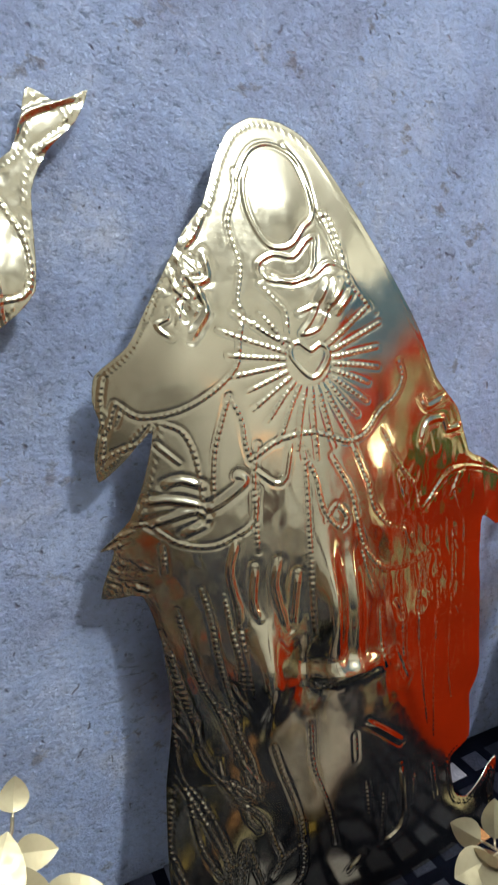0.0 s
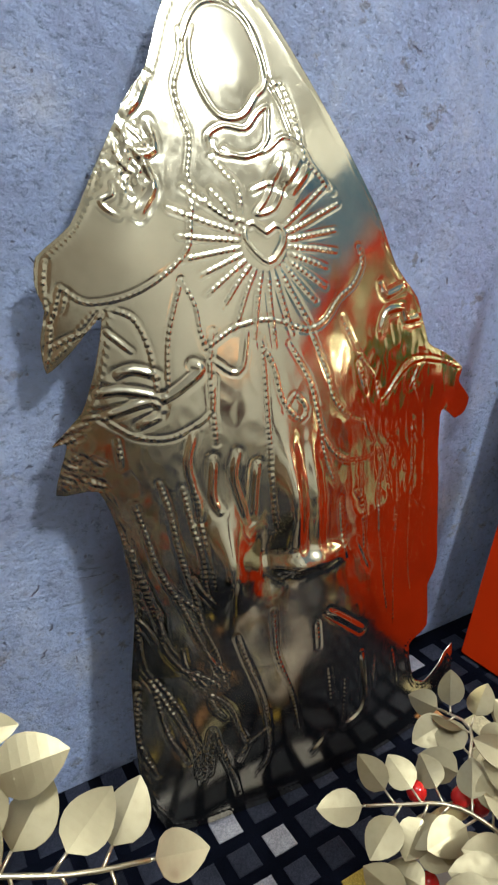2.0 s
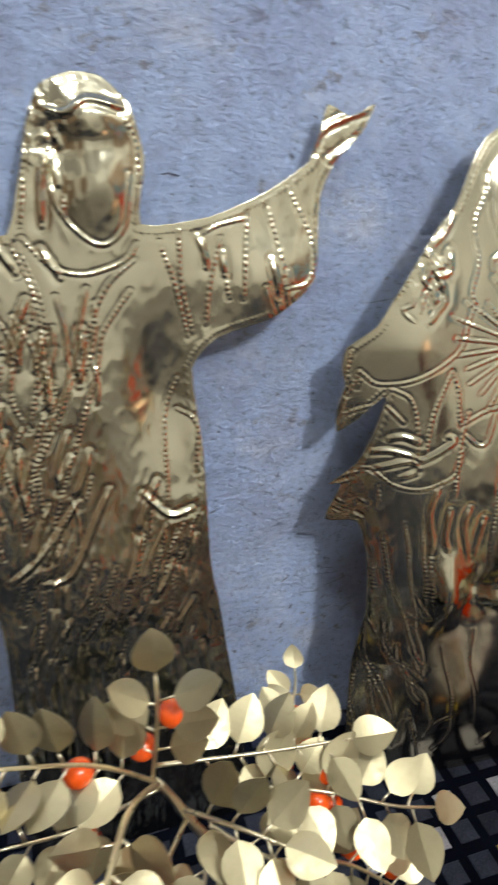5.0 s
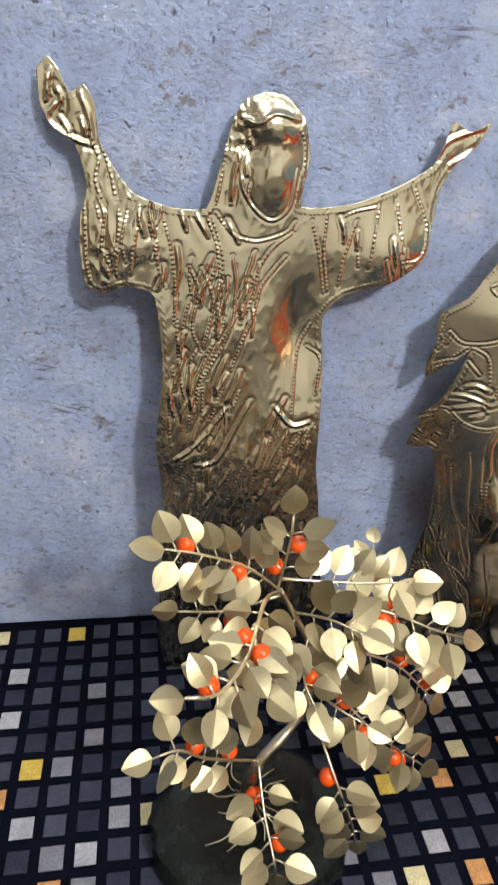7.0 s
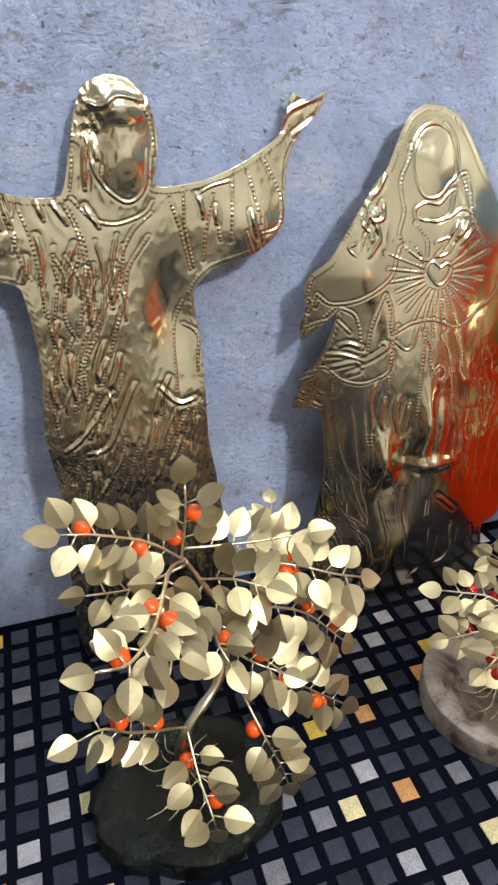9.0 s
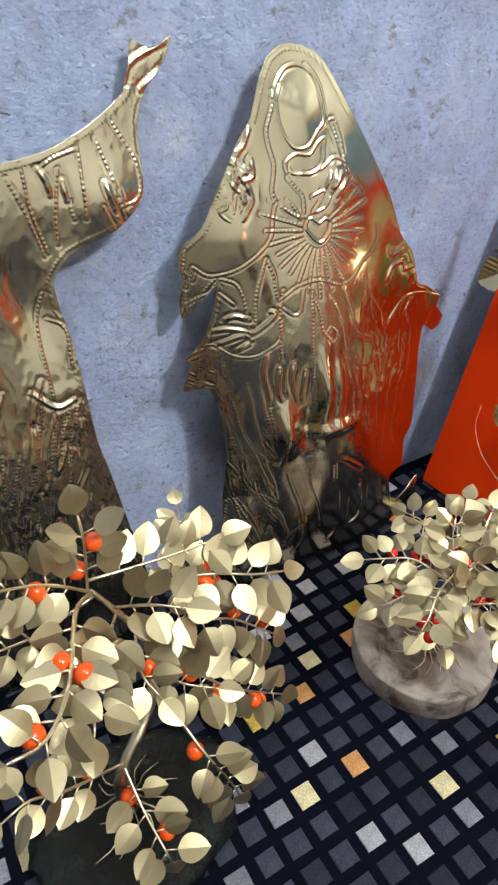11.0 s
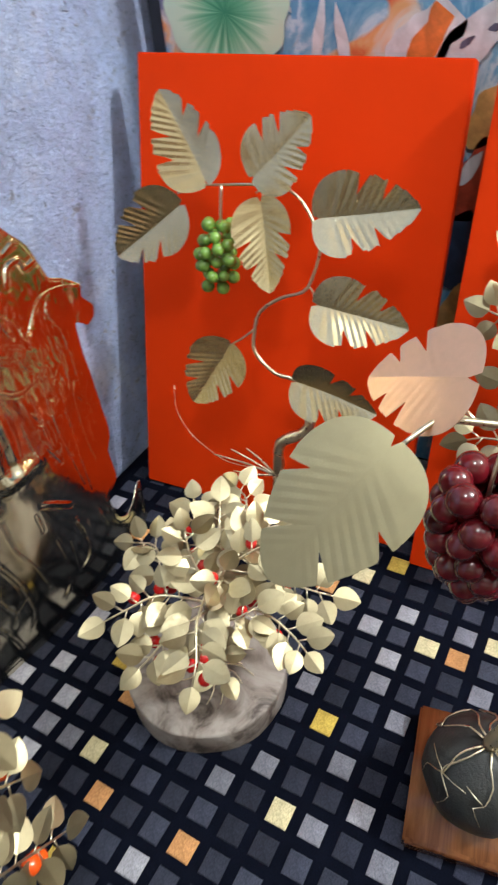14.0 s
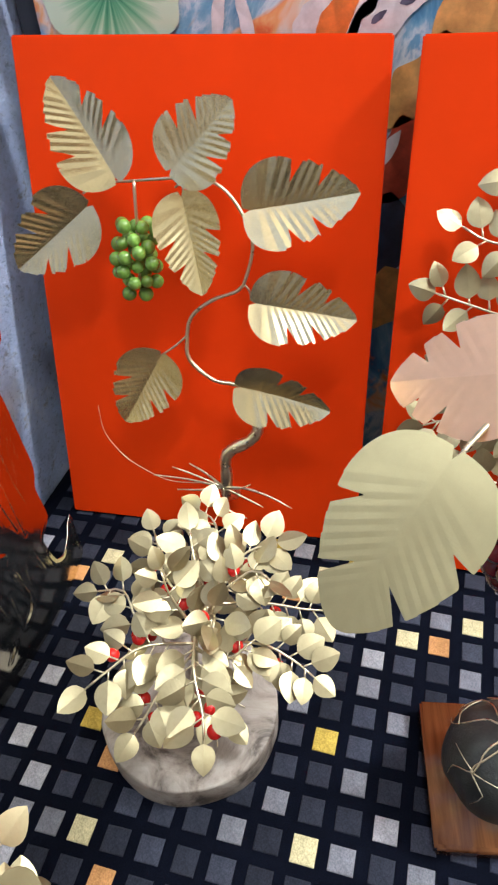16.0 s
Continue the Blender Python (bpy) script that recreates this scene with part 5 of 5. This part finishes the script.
def painting():
    ob = empty("painting", (0.56, -0.10, 0.0), "blue water painting with lily leaves and warm patches", "painting")
    part("canvas", box(0.022, 0.80, 0.66, 0.002), PAINT, ob, "", pose(0, 0, 0.332), False)
    for name, y, z, r, squash in (("lily_leaf", 0.318, 0.520, 0.072, 0.78), ("lily_leaf", -0.24, 0.59, 0.05, 0.6)):
        bm = bmesh.new()
        vs = []
        n = 72
        for k in range(n):
            a = 2 * math.pi * k / n
            r1 = r * (1 + 0.035 * math.sin(9 * a) + 0.03 * noise.noise((math.cos(a) * 2, math.sin(a) * 2, z)))
            vs.append(bm.verts.new((0, r1 * math.cos(a), squash * r1 * math.sin(a))))
        bm.faces.new(vs)
        part(name, bm, LILY, ob, "pale green painted lily leaf", pose(-0.0135, y, z), False)
    white, orange, black, ochre, red, navy = (plain("painted_" + n, c, 0.4, vary=v, scale=60) for n, c, v in (
        ("white", (0.70, 0.70, 0.74), 0.2), ("orange", (0.75, 0.20, 0.04), 0.3), ("black", (0.09, 0.09, 0.15), 0.5), ("ochre", (0.62, 0.36, 0.12), 0.3), ("red", (0.42, 0.06, 0.03), 0.4), ("navy", (0.03, 0.05, 0.10), 0.4)))
    for k, (name, y, z, length, width, turn, m, depth, tail) in enumerate((
            ("swirl", 0.215, 0.500, 0.075, 0.012, 100, white, 0.0004, 0), ("swirl", 0.190, 0.496, 0.060, 0.012, 80, white, 0.0004, 0), ("swirl", 0.255, 0.540, 0.050, 0.008, 60, white, 0.0004, 0),
            ("fish", 0.112, 0.492, 0.075, 0.052, 130, white, 0.0006, 0.3), ("fish", 0.108, 0.494, 0.055, 0.026, 125, orange, 0.0010, 0.4),
            ("fish", 0.058, 0.497, 0.100, 0.036, 148, white, 0.0006, 0.3), ("spot", 0.070, 0.492, 0.016, 0.006, 140, black, 0.0010, 0), ("spot", 0.045, 0.504, 0.018, 0.006, 160, black, 0.0010, 0), ("spot", 0.030, 0.512, 0.012, 0.005, 120, black, 0.0010, 0),
            ("fish", -0.022, 0.490, 0.110, 0.060, 150, ochre, 0.0008, 0.2), ("fish", 0.032, 0.440, 0.090, 0.040, 120, ochre, 0.0008, 0.2),
            ("fish", 0.050, 0.372, 0.085, 0.050, 110, red, 0.0008, 0.2), ("spot", 0.054, 0.385, 0.040, 0.014, 125, white, 0.0012, 0), ("shade", 0.052, 0.300, 0.090, 0.080, 95, navy, 0.0008, 0), ("fish", 0.050, 0.225, 0.080, 0.050, 100, ochre, 0.0010, 0.2))):
        paint_patch(ob, name, y, z, length, width, turn, m, depth, tail, k * 1.7)


painting()


# ---- vine on a ball and wooden plate ----
def ball_vine():
    base = Vector((0.149, -0.206, 0.0))
    ob = empty("metal_vine_ornament", base, "metal vine with large leaves and maroon grapes on a wooden plate", "ornament")
    turn = math.degrees(math.atan2(0.020, 0.112))
    part("plate", box(0.117, 0.117, 0.019, 0.002), PLATE, ob, "varnished square wooden plate", pose(0, 0, 0.0107, 0, 0, turn))
    bm = bmesh.new()
    bmesh.ops.create_icosphere(bm, subdivisions=4, radius=0.044)
    for v in bm.verts:
        v.co *= 1 + 0.05 * noise.noise(v.co * 45)
        v.co.z *= 0.96
    part("ball", bm, BALL, ob, "rough dark stone ball", pose(-0.010, 0.006, 0.061))
    c = Vector((-0.010, 0.006, 0.061))
    rnd = random.Random(6)
    for k in range(9):
        a = 2 * math.pi * k / 9 + rnd.uniform(-0.2, 0.2)
        pts = []
        for q in range(6):
            th = 0.12 + q * 0.26 * rnd.uniform(0.9, 1.1)
            aa = a + 0.5 * noise.noise((q * 0.9, k * 3.1, 0))
            pts.append(c + 0.0455 * Vector((math.sin(th) * math.cos(aa), math.sin(th) * math.sin(aa), math.cos(th))))
        wire("root", ob, pts, 0.0009, 0.0004, WIRE, 6, 0.4)
        for q in (3,):
            d = (pts[q + 1] - pts[q]).cross(pts[q] - c).normalized() * rnd.choice((-1, 1))
            e = (pts[q] + d * 0.016 - c + (pts[q + 1] - pts[q])).normalized() * 0.0452 + c
            wire("root", ob, [pts[q], pts[q].lerp(e, 0.5) + (pts[q] - c) * 0.03, e], 0.0006, 0.0003, WIRE, 5, 0.4)
    L = lambda p: Vector(p) - base
    wire("trunk", ob, [c + Vector((0, 0, 0.040)), L((0.150, -0.215, 0.15)), L((0.165, -0.240, 0.23)), L((0.160, -0.250, 0.31)), L((0.152, -0.225, 0.365)), L((0.145, -0.185, 0.390)), L((0.139, -0.164, 0.394))],
         0.0060, 0.0022, WIRE, 9, 0.3, "curved gold wire trunk")
    wire("branch", ob, [L((0.139, -0.164, 0.394)), L((0.131, -0.138, 0.395)), L((0.123, -0.130, 0.393)), L((0.109, -0.121, 0.387))], 0.0020, 0.0013)
    wire("branch", ob, [L((0.136, -0.152, 0.394)), L((0.146, -0.140, 0.397)), L((0.155, -0.133, 0.400))], 0.0012, 0.0010)
    leaf = vein_leaf("large_leaf", [(0.25, 1, 0.36), (0.65, 1, 0.60), (0.24, -1, 0.32), (0.66, -1, 0.60)], 13, 0.0006, 0.03, 0.06, 0.004, 5, 0.395, 0.015, 0.06, 0.040, 0.55)
    leaf.materials.append(BIGLEAF)
    S, T = Vector((0.106, -0.119, 0.391)), Vector((0.046, -0.079, 0.337))
    link("large_leaf", leaf, None, ob, "large pale gold leaf", frame_at(S - base, T - S, Vector((-0.70, -0.09, 0.70)), (T - S).length))
    pink = vein_leaf("rose_leaf", [(0.34, 1, 0.45), (0.64, 1, 0.5), (0.40, -1, 0.45), (0.68, -1, 0.45)], 11, 0.0008, 0.10, 0.10, 0.005, 7, 0.46, 0.02, 0.10, 0.060, 0.6)
    pink.materials.append(PINKLEAF)
    S, T = Vector((0.139, -0.143, 0.417)), Vector((0.160, -0.086, 0.390))
    link("rose_leaf", pink, None, ob, "rose gold leaf", frame_at(S - base, T - S, Vector((-0.62, 0.10, 0.78)), (T - S).length))
    grape = ball_mesh("grape", 0.0084, MAROON, 18, 14)
    top = L((0.118, -0.166, 0.372))
    wire("bunch_stalk", ob, [L((0.138, -0.166, 0.394)), L((0.128, -0.167, 0.390)), top, top + Vector((0, 0, -0.05))], 0.0014, 0.0010)
    for row in range(7):
        w = (0.016, 0.020, 0.021, 0.020, 0.018, 0.014, 0.007)[row]
        n = 7 if w > 0.013 else 4
        for k in range(n):
            a = 2 * math.pi * (k + 0.5 * (row % 2)) / n + rnd.uniform(-0.2, 0.2)
            link("grape", grape, None, ob, "", Matrix.Translation(top + Vector((w * math.cos(a), w * math.sin(a), -0.002 - 0.0115 * row + rnd.uniform(-0.002, 0.002)))) @ Matrix.Scale(rnd.uniform(0.92, 1.1), 4))


ball_vine()
lay_squares()
